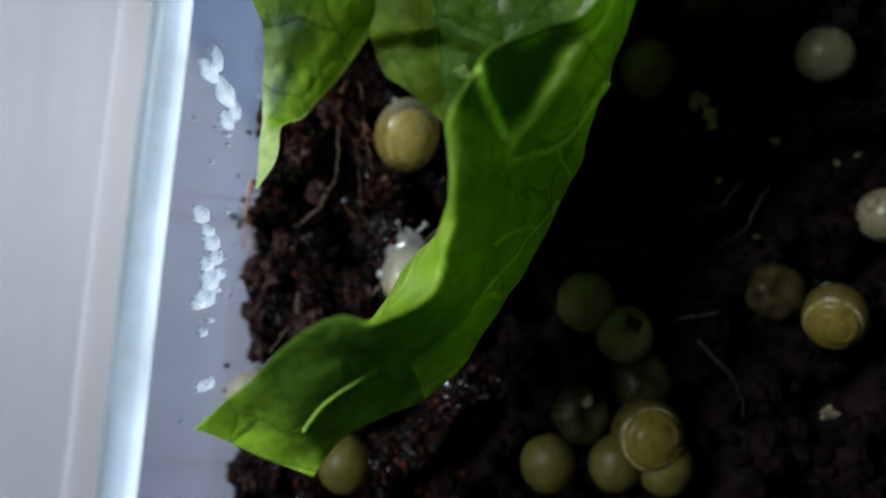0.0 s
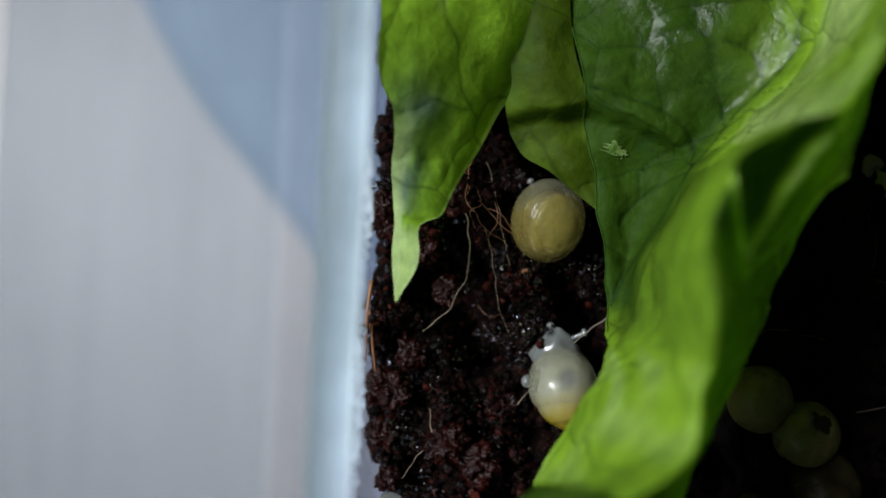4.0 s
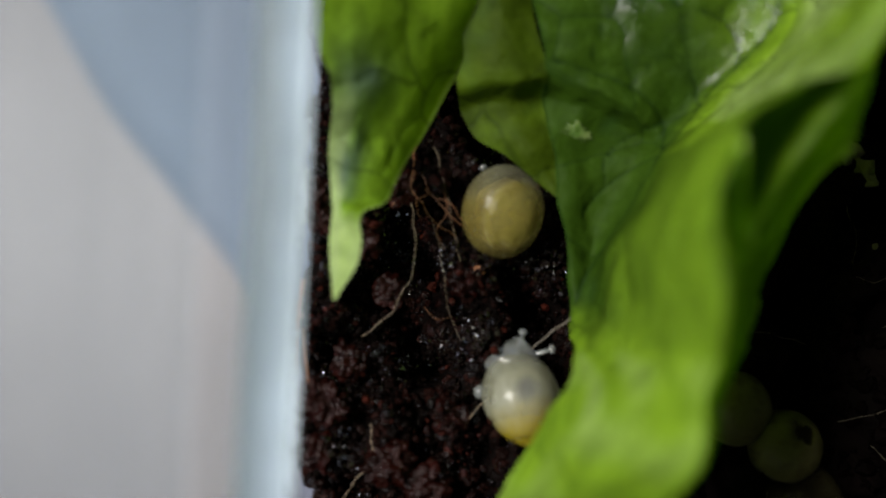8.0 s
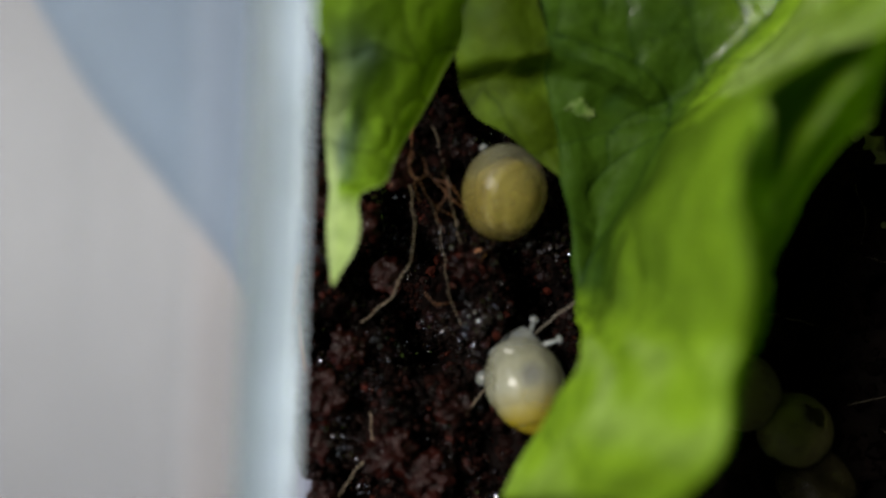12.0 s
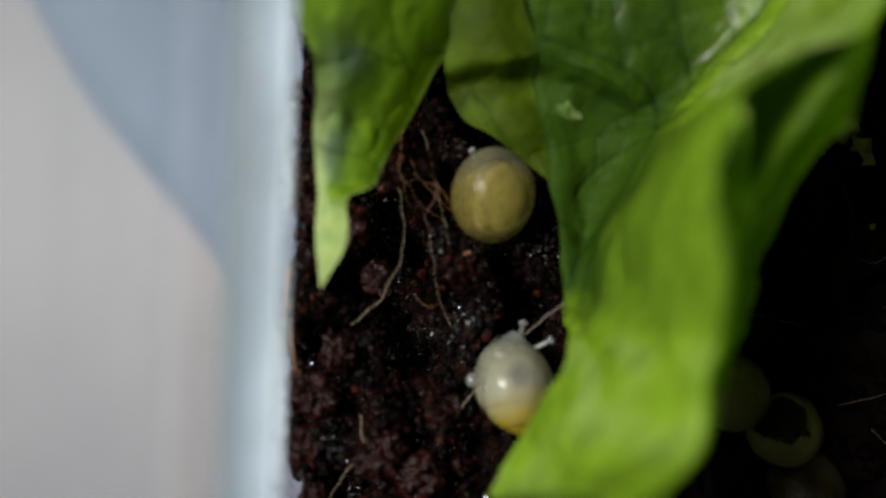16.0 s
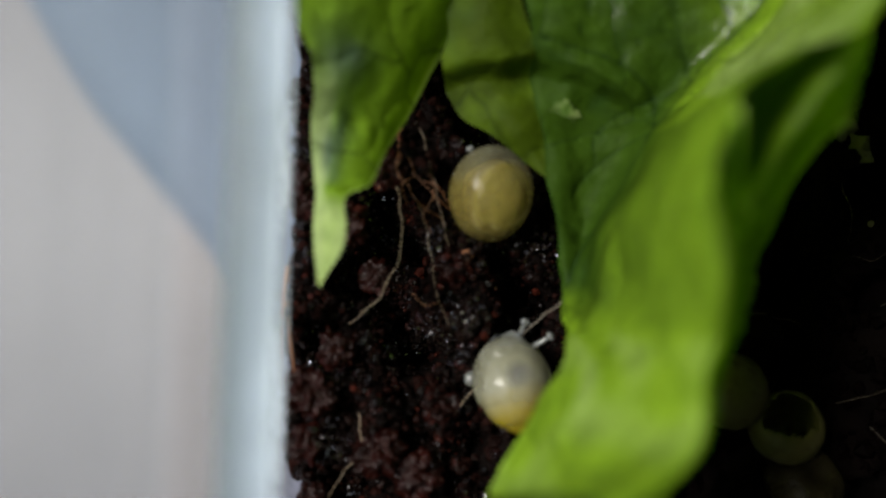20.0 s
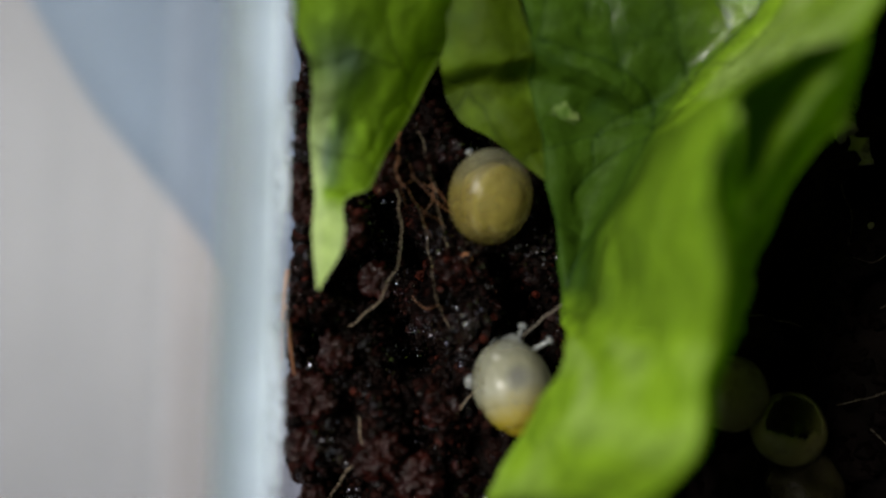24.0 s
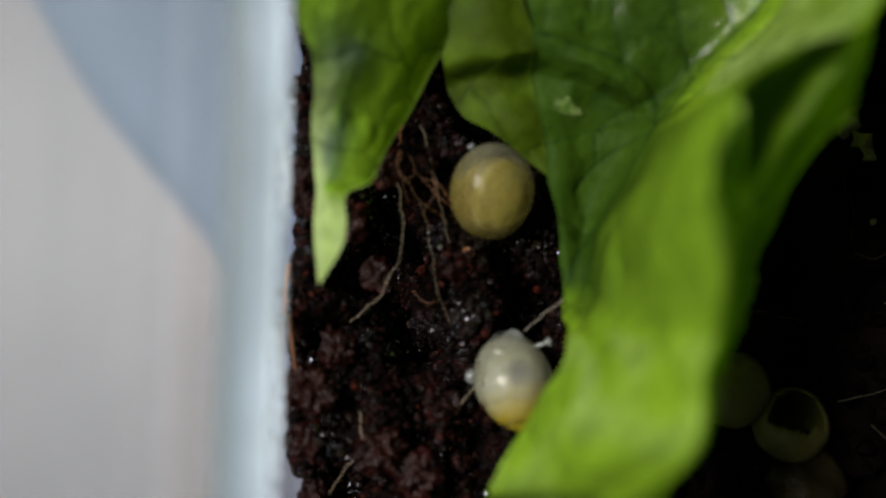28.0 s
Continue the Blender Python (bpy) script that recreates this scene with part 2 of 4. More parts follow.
def shell_material(name, low, high, band=None, organ=None, see=0.0, dirt=0.0, gloss=1.0, spire=None):
    """Thin translucent shell over pale flesh, wet and glossy, with fine growth lines."""
    m, n, l, b = nodes_of(name)
    out = n["Material Output"]
    v = coords(n, l, 1.0)
    f = noise_of(n, l, v, 320.0, 4.0)
    col = ramp(n, l, f, [(0.3, low), (0.7, high)])
    if band:
        sep = n.new("ShaderNodeSeparateXYZ")
        l.new(v, sep.inputs[0])
        mr = n.new("ShaderNodeMapRange")
        mr.inputs["From Min"].default_value, mr.inputs["From Max"].default_value = band[1], band[2]
        drift = n.new("ShaderNodeMath")
        drift.operation = "MULTIPLY_ADD"
        drift.inputs[1].default_value = 0.0022
        l.new(noise_of(n, l, v, 300.0, 3.0), drift.inputs[0])
        l.new(sep.outputs["XYZ".index(band[3])], drift.inputs[2])
        l.new(drift.outputs[0], mr.inputs["Value"])
        mx = n.new("ShaderNodeMixRGB")
        mx.inputs[2].default_value = (*band[0], 1)
        l.new(mr.outputs[0], mx.inputs[0])
        l.new(col, mx.inputs[1])
        col = mx.outputs[0]
    if organ:
        far = n.new("ShaderNodeVectorMath")
        far.operation = "DISTANCE"
        far.inputs[1].default_value = organ[1]
        l.new(v, far.inputs[0])
        near = n.new("ShaderNodeMapRange")
        near.inputs["From Min"].default_value, near.inputs["From Max"].default_value = organ[2], organ[2] * 0.3
        near.inputs["To Max"].default_value = 0.75
        l.new(far.outputs["Value"], near.inputs["Value"])
        seen = n.new("ShaderNodeMixRGB")
        seen.inputs[2].default_value = (*organ[0], 1)
        l.new(near.outputs[0], seen.inputs[0])
        l.new(col, seen.inputs[1])
        col = seen.outputs[0]
    whorl = n.new("ShaderNodeAttribute")
    whorl.attribute_name = "whorl"
    if spire:
        tip = n.new("ShaderNodeMixRGB")
        tip.inputs[2].default_value = (*spire, 1)
        l.new(whorl.outputs["Fac"], tip.inputs[0])
        l.new(col, tip.inputs[1])
        seam, line = n.new("ShaderNodeAttribute"), n.new("ShaderNodeMixRGB")
        seam.attribute_name = "seam"
        line.inputs[2].default_value = (0.62, 0.58, 0.30, 1)
        l.new(seam.outputs["Fac"], line.inputs[0])
        l.new(tip.outputs[0], line.inputs[1])
        col = line.outputs[0]
    if dirt:
        soiled = n.new("ShaderNodeMixRGB")
        soiled.inputs[2].default_value = (0.02, 0.014, 0.006, 1)
        l.new(ramp(n, l, noise_of(n, l, v, 420.0, 7.0, 0.7), [(0.5, (0, 0, 0)), (0.66, (dirt,) * 3)]), soiled.inputs[0])
        l.new(col, soiled.inputs[1])
        col = soiled.outputs[0]
    l.new(col, b.inputs["Base Color"])
    b.inputs["Roughness"].default_value = 0.16 / gloss
    b.inputs["Specular IOR Level"].default_value = 0.5 * gloss
    b.inputs["Coat Weight"].default_value = 0.5 * gloss * gloss
    b.inputs["Coat Roughness"].default_value = 0.06
    tr = n.new("ShaderNodeBsdfTranslucent")
    l.new(col, tr.inputs[0])
    ms = n.new("ShaderNodeMixShader")
    ms.inputs[0].default_value = 0.45
    l.new(b.outputs[0], ms.inputs[1])
    l.new(tr.outputs[0], ms.inputs[2])
    clear, thin = n.new("ShaderNodeBsdfTransparent"), n.new("ShaderNodeMixShader")
    l.new(ramp(n, l, noise_of(n, l, v, 260.0, 3.0), [(0.35, (see * 0.6,) * 3), (0.65, (see * 1.4,) * 3)]), thin.inputs[0])
    l.new(ms.outputs[0], thin.inputs[1])
    l.new(clear.outputs[0], thin.inputs[2])
    l.new(thin.outputs[0], out.inputs["Surface"])
    bump(n, l, noise_of(n, l, v, 480.0, 4.0, 0.6), 0.35, 0.0006, b.inputs["Normal"])
    return m


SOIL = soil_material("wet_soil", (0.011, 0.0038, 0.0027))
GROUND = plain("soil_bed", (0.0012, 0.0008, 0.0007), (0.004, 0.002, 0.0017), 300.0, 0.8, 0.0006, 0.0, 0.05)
CLOD = plain("soil_clod", (0.0011, 0.0004, 0.0003), (0.023, 0.0034, 0.0020), 420.0, 0.3, 0.0008, 0.0, 0.2)
BEAD = plain("moist_bead", (0.002, 0.0012, 0.001), (0.01, 0.005, 0.004), 300.0, 0.14, 0.0, 0.0, 1.0)
# Same soil, near-black to put the far side's shade into its colour.
SOIL_SHADED = plain("soil_shade", (0.0008, 0.0005, 0.0005), (0.003, 0.0012, 0.001), 400.0, 0.7, 0.0004, 0.0, 0.03)
SOIL_RED = soil_material("wet_coir", (0.075, 0.014, 0.008))
LEAF = leaf_material("lettuce_green", (0.024, 0.066, 0.005), (0.050, 0.110, 0.009))
LEAF_OLIVE = leaf_material("lettuce_olive", (0.025, 0.048, 0.002), (0.050, 0.082, 0.004))
VEIN = leaf_material("vein_pale", (0.26, 0.46, 0.06), (0.34, 0.56, 0.09))
VEIN_DARK = plain("vein_deep", (0.018, 0.05, 0.006), (0.032, 0.08, 0.010), 90.0, 0.9, 0.0, 0.0, 0.03)
SHELL = shell_material("shell_amber", (0.17, 0.13, 0.03), (0.38, 0.32, 0.10), ((0.25, 0.25, 0.17), 0.0015, 0.0040, "Y"), ((0.09, 0.07, 0.03), (-0.0006, 0.0020, 0.0016), 0.0013), 0.42, 0.0, 0.72, (0.34, 0.295, 0.075))
BODY_PALE = plain("pale_body", (0.30, 0.31, 0.30), (0.50, 0.48, 0.36), 280.0, 0.4, 0.0002)
BODY = plain("soft_body", (0.07, 0.055, 0.02), (0.34, 0.25, 0.05), 260.0, 0.4, 0.0002)
SHELL_PALE = shell_material("shell_pearl", (0.30, 0.30, 0.205), (0.43, 0.43, 0.31), ((0.46, 0.36, 0.03), 0.0016, 0.0034, "Z"), ((0.045, 0.055, 0.10), (0.0003, 0.0021, 0.0), 0.0011), 0.42)
# Egg colours kept low to stand in for the shade around them.
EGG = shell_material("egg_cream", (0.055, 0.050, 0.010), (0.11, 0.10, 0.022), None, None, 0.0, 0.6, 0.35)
EGG_TORN = shell_material("egg_torn", (0.12, 0.115, 0.03), (0.20, 0.19, 0.065), None, None, 0.1, 0.6, 0.45)
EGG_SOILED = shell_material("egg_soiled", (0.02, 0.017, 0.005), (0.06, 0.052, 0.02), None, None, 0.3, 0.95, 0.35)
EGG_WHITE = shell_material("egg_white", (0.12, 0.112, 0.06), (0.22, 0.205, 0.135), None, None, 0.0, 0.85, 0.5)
# Dirty amber shell, its colour also dimmed for far-side shade.
SHELL_DIM = shell_material("shell_shaded_soiled", (0.055, 0.043, 0.008), (0.105, 0.09, 0.02), None, None, 0.2, 0.7, 0.5, (0.15, 0.125, 0.02))
FLESH = plain("snail_flesh", (0.19, 0.205, 0.205), (0.30, 0.315, 0.30), 300.0, 0.18, 0.0, 0.55, 0.5, 0.2)
ROOT = plain("root_pale", (0.12, 0.08, 0.05), (0.30, 0.23, 0.15), 300.0, 0.5, 0.0002)
# Pale roots with far-side shade put into the colour; also one dull tip.
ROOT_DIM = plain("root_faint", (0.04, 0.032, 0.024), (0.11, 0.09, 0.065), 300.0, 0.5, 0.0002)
ROOT_BROWN = plain("root_brown", (0.13, 0.048, 0.018), (0.28, 0.12, 0.05), 300.0, 0.5, 0.0002)
WALL_CLEAR = clear_plastic("clear_plastic", (0.77, 0.80, 0.90), 0.5, 0.05)
RIM = clear_plastic("frosted_rim", (0.90, 0.95, 1.0), 0.25, 0.88)
FLANGE = clear_plastic("hazy_plastic", (0.95, 0.97, 0.99), 0.0, 0.21, 0.65, 1.35, 170.0, (1.0, 0.10, 0.3))
CHANNEL = clear_plastic("groove_plastic", (0.94, 0.94, 0.95), 0.0, 0.12)
# Pale colour that paints a wet highlight on the leaf.
WET_HIGHLIGHT = plain("wet_highlight", (0.07, 0.135, 0.025), (0.19, 0.25, 0.085), 500.0, 0.25, 0.0003)
WATER = clear_plastic("water_film", (0.97, 0.98, 1.0), 0.6, 0.42, 0.4, 1.5, 400.0)
TABLE = plain("table_grey", (0.258, 0.252, 0.262), (0.312, 0.305, 0.315), 14.0, 0.5, 0.0002)
# Colour that stands for a patch of bluish light beside the tub.
BLUISH_LIGHT = plain("bluish_light", (0.18, 0.24, 0.32), (0.22, 0.29, 0.38), 30.0, 0.8, 0.0003)
UNSEEN_ROOM = plain("unseen_room_grey", (0.09, 0.09, 0.088), (0.12, 0.12, 0.115), 2.0, 0.8)


# ---- building helpers ----
def mesh_of(name, bm, material, smooth=True):
    for v in bm.verts:
        v.co *= CM
    me = bpy.data.meshes.new(name)
    bm.to_mesh(me)
    bm.free()
    me.materials.append(material)
    if smooth:
        me.polygons.foreach_set("use_smooth", [True] * len(me.polygons))
    return me


def part(name, bm, material, parent=None, label="", smooth=True):
    ob = new(name, mesh_of(name, bm, material, smooth))
    if parent:
        ob.parent = parent
    if label:
        ob["label"] = label
    return ob


def at(x, y, z, rx=0, ry=0, rz=0):
    return pose(x * CM, y * CM, z * CM, rx, ry, rz)


def box(bm, x0, y0, z0, x1, y1, z1):
    m = Matrix.Translation(((x0 + x1) / 2, (y0 + y1) / 2, (z0 + z1) / 2)) @ Matrix.Diagonal((x1 - x0, y1 - y0, z1 - z0, 1))
    bmesh.ops.create_cube(bm, size=1, matrix=m)
    return bm


def ball(bm, r, squash=(1, 1, 1), wobble=0.0, sub=3, seed=0.0, centre=(0, 0, 0)):
    made = bmesh.ops.create_icosphere(bm, subdivisions=sub, radius=1.0)["verts"]
    for v in made:
        d = v.co.copy()
        k = 1 + wobble * noise.noise(d * 1.7 + Vector((seed, seed * 2.3, 0)))
        v.co = Vector((d.x * squash[0], d.y * squash[1], d.z * squash[2])) * r * k + Vector(centre)
    return bm


def spline(points, k):
    """Catmull-Rom points, k steps to a stretch."""
    p = [Vector(q) for q in points]
    p = [2 * p[0] - p[1]] + p + [2 * p[-1] - p[-2]]
    out = []
    for i in range(1, len(p) - 2):
        for j in range(k):
            t = j / k
            a, b, c, d = p[i - 1:i + 3]
            out.append(0.5 * (2 * b + (c - a) * t + (2 * a - 5 * b + 4 * c - d) * t * t + (3 * b - a - 3 * c + d) * t ** 3))
    return out + [p[-2]]


def tube(bm, line, r0, r1, sides=6):
    """A tapered round strand along a line of points."""
    rings = []
    for i, q in enumerate(line):
        d = (line[min(i + 1, len(line) - 1)] - line[max(i - 1, 0)]).normalized()
        s = d.cross(Vector((0.13, 0.21, 1))).normalized()
        u = s.cross(d)
        r = r0 + (r1 - r0) * i / (len(line) - 1)
        rings.append([bm.verts.new(q + (s * math.cos(a) + u * math.sin(a)) * r) for a in (2 * math.pi * k / sides for k in range(sides))])
    for a, b in zip(rings, rings[1:]):
        for k in range(sides):
            bm.faces.new((a[k], a[(k + 1) % sides], b[(k + 1) % sides], b[k]))
    bm.faces.new(rings[0][::-1]), bm.faces.new(rings[-1])
    return bm


def sheet(bm, rows):
    """A skin over a grid of points."""
    vs = [[bm.verts.new(q) for q in r] for r in rows]
    for a, b in zip(vs, vs[1:]):
        for i in range(len(a) - 1):
            bm.faces.new((a[i], a[i + 1], b[i + 1], b[i]))
    return bm


def loft(curves, along, across):
    """Points on the surface through curves laid side by side: a list of rows."""
    fine = [spline(c, along) for c in curves]
    return [spline([c[i] for c in fine], across) for i in range(len(fine[0]))]


def thick(ob, mm):
    s = ob.modifiers.new("thickness", "SOLIDIFY")
    s.thickness, s.offset = mm * 0.001, 0.0
    return ob


# ---- the unseen added room, the table and the bluish light sheet ----
# Unseen walls, added to block the sky and keep the fill dim.
def unseen_wall(name, box6, label):
    return tagged(part(name, box(bmesh.new(), *box6), UNSEEN_ROOM, None, "", False), label, "wall", "", "structure")


unseen_wall("floor", (-95, -130, -85, 150, 130, -80), "unseen grey floor added under the table to close in the light")
unseen_wall("ceiling", (-95, -130, 180, 150, 130, 185), "unseen grey ceiling added to block the sky")
unseen_wall("wall_east", (150, -130, -80, 155, 130, 180), "unseen grey wall added to block the sky")
unseen_wall("wall_north", (-95, 130, -80, 150, 135, 180), "unseen grey wall added to block the sky")
unseen_wall("wall_south", (-95, -135, -80, 150, -130, 180), "unseen grey wall added to block the sky")


def unseen_window_wall():
    """Added unseen wall with the window opening for the lamp, four pieces round the hole."""
    bm = bmesh.new()
    box(bm, -100, -130, -80, -95, -30, 180)
    box(bm, -100, 90, -80, -95, 130, 180)
    box(bm, -100, -30, -80, -95, 90, 60)
    box(bm, -100, -30, 172, -95, 90, 180)
    return tagged(part("wall_west", bm, UNSEEN_ROOM, None, "", False), "unseen grey wall added with a window opening for the lamp", "wall", "", "structure")


unseen_window_wall()


def make_table():
    t = tagged(new("table"), "pale grey table with a smooth painted top", "table")
    bm = box(bmesh.new(), -60, -60, -17.2, 60, 60, -14.2)
    bmesh.ops.bevel(bm, geom=bm.edges[:], offset=0.3, segments=2, affect="EDGES")
    part("tabletop", bm, TABLE, t)
    for x in (-52, 52):
        for y in (-52, 52):
            part("leg", box(bmesh.new(), x - 2.5, y - 2.5, -80, x + 2.5, y + 2.5, -17.2), TABLE, t)
    return t


make_table()


def make_bluish_patch():
    """A flat blue sheet added for the bluish light by the tub's side, its edge running aslant."""
    edge = spline([(-10.5, 12.5, 0), (-8.2, 7.8, 0), (-7.15, 5.9, 0), (-6.05, 4.15, 0), (-4.9, 2.8, 0), (-3.75, 1.45, 0), (-2.6, 0.1, 0), (-1.5, -1.4, 0)], 8)
    rows = []
    for i in range(9):
        rows.append([Vector((p.x + (5.5 - p.x) * i / 8, p.y + 0.06 * i, -14.16 + 0.012 * noise.noise(Vector((p.x, p.y, i))))) for p in edge])
    ob = part("cloth", sheet(bmesh.new(), rows), BLUISH_LIGHT)
    thick(ob, 0.4)
    return tagged(ob, "flat blue sheet added on the table for a patch of bluish light", "cloth")


make_bluish_patch()


# ---- the clear tub ----
TUB = dict(x0=-0.99, lean=0.055, x1=8.5, y0=-7.0, y1=7.0, floor=-14.1, rim=2.95)


def wall_x(z):
    return TUB["x0"] + TUB["lean"] * z


def bead(profile, length0, length1, steps, wave=0.0):
    """A long moulding with the given cross section (x, z), drawn along y."""
    rows = []
    for j in range(steps + 1):
        y = length0 + (length1 - length0) * j / steps
        w = wave * noise.noise(Vector((y * 0.8, 3.1, 0)))
        rows.append([Vector((x + w, y, z)) for x, z in profile])
    return sheet(bmesh.new(), rows)


def make_tub():
    t = tagged(new("tub"), "clear plastic tub with a rounded frosted rim, half full of soil", "plastic tub")
    f, r = TUB["floor"], TUB["rim"]
    outer = [(wall_x(f), f), (wall_x(0), 0), (wall_x(r - 0.3), r - 0.3)]
    side = thick(part("side_wall", bead(outer, TUB["y0"], TUB["y1"], 40), WALL_CLEAR, t, "clear side with drops of condensation"), 0.6)
    side.visible_shadow = False
    arc = [(-0.87 + 0.12 * math.cos(a), r - 0.05 + 0.14 * math.sin(a)) for a in (math.pi * 2 * k / 20 for k in range(21))]
    rim = part("rim", bead(arc, TUB["y0"], TUB["y1"], 60, 0.012), RIM, t, "rounded frosted rim")
    rim.visible_shadow = False
    channel = [(-0.97, r - 0.02), (-1.04, r - 0.1), (-1.12, r - 0.1), (-1.19, r - 0.02)]
    groove = thick(part("groove", bead(channel, TUB["y0"], TUB["y1"], 40, 0.012), CHANNEL, t, "clear groove beside the rim"), 0.5)
    groove.visible_shadow = False
    skirt = [(-1.195, r - 0.015), (-1.42, r + 0.02), (-1.7, r - 0.02), (-2.05, r + 0.01), (-2.6, r - 0.02), (-2.75, r - 0.3)]
    flange = thick(part("flange", bead(skirt, TUB["y0"], TUB["y1"], 40, 0.012), FLANGE, t, "clear turned-out flange"), 0.5)
    flange.visible_shadow = False
    base = part("base", box(bmesh.new(), wall_x(f), TUB["y0"], f - 0.04, TUB["x1"], TUB["y1"], f + 0.02), WALL_CLEAR, t, "", False)
    base.visible_shadow = False
    for name, b6 in (("end_wall", (wall_x(0), TUB["y1"], f, TUB["x1"], TUB["y1"] + 0.06, r)), ("end_wall", (wall_x(0), TUB["y0"] - 0.06, f, TUB["x1"], TUB["y0"], r)), ("far_wall", (TUB["x1"], TUB["y0"], f, TUB["x1"] + 0.06, TUB["y1"], r))):
        w = part(name, box(bmesh.new(), *b6), WALL_CLEAR, t, "", False)
        w.visible_shadow = False
    return t


make_tub()


def make_drops():
    """Flat drops of condensation on the inside of the clear side."""
    spots = [(0.92, 1.95, 0.05, 0.22), (0.80, 2.1, 0.06, 0.26), (0.76, 1.55, 0.085, 0.34), (0.69, 1.17, 0.07, 0.22), (0.57, 1.38, 0.06, 0.24), (0.47, 1.3, 0.02, 0.06), (-0.2, 1.86, 0.06, 0.24), (-0.30, 1.6, 0.04, 0.2), (-0.38, 1.43, 0.06, 0.26), (-0.49, 1.22, 0.06, 0.2), (-0.55, 1.5, 0.05, 0.2), (-0.61, 1.01, 0.05, 0.14), (-0.66, 1.32, 0.085, 0.28), (-0.74, 1.1, 0.03, 0.1), (-0.81, 1.42, 0.07, 0.3), (-0.86, 1.65, 0.04, 0.2), (-0.98, 1.2, 0.03, 0.1), (-1.07, 1.4, 0.04, 0.12), (-1.5, 1.1, 0.05, 0.3)]
    first = None
    for y, z, w, h in spots:
        m = at(wall_x(z) + 0.035, y, z, 0, 3.15, 0)
        if first is None:
            first = tagged(part("drop", ball(bmesh.new(), 1.0, (0.05, 0.10, 0.17), 0.35, 3, 3.3), WATER), "flat drop of condensation on the clear tub side", "water drop", "drops of condensation")
            first.visible_shadow = False
            first.matrix_world = m
            continue
        d = copy_thing(first, m)
        d.scale = (0.8, w / 0.085, h / 0.155)
    rng = random.Random(12)
    for k in range(16):
        z = rng.uniform(0.2, 2.4)
        d = copy_thing(first, at(wall_x(z) + 0.035, rng.uniform(-1.9, 1.6), z, 0, 3.15, 0))
        d.scale = (0.5, rng.uniform(0.1, 0.3), rng.uniform(0.08, 0.22))


make_drops()


# ---- the soil ----
def soil_edge(y):
    """Where the soil ends against the clear side."""
    bite = 0.30 * math.exp(-((y + 1.45) / 0.28) ** 2) + 0.10 * noise.noise(Vector((0, y * 3.1, 5))) + 0.05 * noise.noise(Vector((2, y * 9.0, 5)))
    return -0.95 + bite


def soil_height(x, y):
    q = Vector((x, y, 0))
    h = 0.28 * noise.noise(q * 1.5) + 0.2 * noise.noise(q * 3.9 + Vector((7, 0, 0))) + 0.06 * noise.noise(q * 9.0)
    pit = noise.noise(q * 2.1 + Vector((3, 8, 0)))
    h -= 0.55 * min(max(0.0, pit - 0.02) / 0.25, 1.0) * min(max(0.0, x - soil_edge(y)) / 0.2, 1.0)
    for px, py, pr in ((0.60, -0.40, 0.42), (0.42, 0.78, 0.36)):
        h -= 0.16 * math.exp(-((x - px) ** 2 + (y - py) ** 2) / pr ** 2)
    return h - 0.10 - 0.05 * max(0.0, x - 0.8) - 0.18 * math.exp(-((x - soil_edge(y)) / 0.06) ** 2)


def make_soil():
    rows = []
    ys = [-6.9 + 13.8 * j / 220 for j in range(221)]
    xs = [1.6 * i / 60 for i in range(60)] + [1.6 + 7.7 * (i / 90) ** 1.3 for i in range(91)]
    for y in ys:
        e = soil_edge(y)
        rows.append([Vector((e - 0.02, y, -14.0))] + [Vector((min(e + x, 8.45), y, soil_height(e + x, y))) for x in xs] + [Vector((8.46, y, -14.0))])
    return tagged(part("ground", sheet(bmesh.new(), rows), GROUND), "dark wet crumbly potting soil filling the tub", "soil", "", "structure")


make_soil()


def crumbs(name, count, seed, where, sizes, material, label, lift=0.0, lumpy=0.5, smooth=False):
    """Many small grains joined into one mesh; where() gives a place on the plan."""
    rng = random.Random(seed)
    bm = bmesh.new()
    bmesh.ops.create_icosphere(bm, subdivisions=1, radius=1.0)
    base = np.array([v.co[:] for v in bm.verts])
    tri = np.array([[v.index for v in f.verts] for f in bm.faces])
    bm.free()
    g = np.random.RandomState(seed)
    vs, fs = [], []
    for i in range(count):
        x, y = where(rng)
        r = sizes[0] + (sizes[1] - sizes[0]) * rng.random() ** 2.5
        s = base * (1 + lumpy * (g.rand(len(base), 1) - 0.5)) * (r * (0.7 + 0.6 * g.rand(3)))
        a, b = rng.uniform(0, 6.3), rng.uniform(-0.8, 0.8)
        ca, sa, cb, sb = math.cos(a), math.sin(a), math.cos(b), math.sin(b)
        turn = np.array([[ca, -sa, 0], [sa, ca, 0], [0, 0, 1]]) @ np.array([[1, 0, 0], [0, cb, -sb], [0, sb, cb]])
        z = soil_height(x, y) + r * rng.uniform(0.0, 0.6) + lift * rng.random()
        vs.append((s @ turn.T + (x, y, z)) * CM)
        fs.append(tri + len(base) * i)
    me = bpy.data.meshes.new(name)
    me.from_pydata(np.concatenate(vs).tolist(), [], np.concatenate(fs).tolist())
    me.materials.append(material)
    if smooth:
        me.polygons.foreach_set("use_smooth", [True] * len(me.polygons))
    return tagged(new(name, me), label, "soil", "", "stuff")


def lit_strip(rng):
    y = rng.uniform(-2.6, 3.0)
    return soil_edge(y) + 0.02 + 2.1 * rng.random() ** 1.25, y


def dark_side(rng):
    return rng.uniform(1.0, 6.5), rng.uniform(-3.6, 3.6)


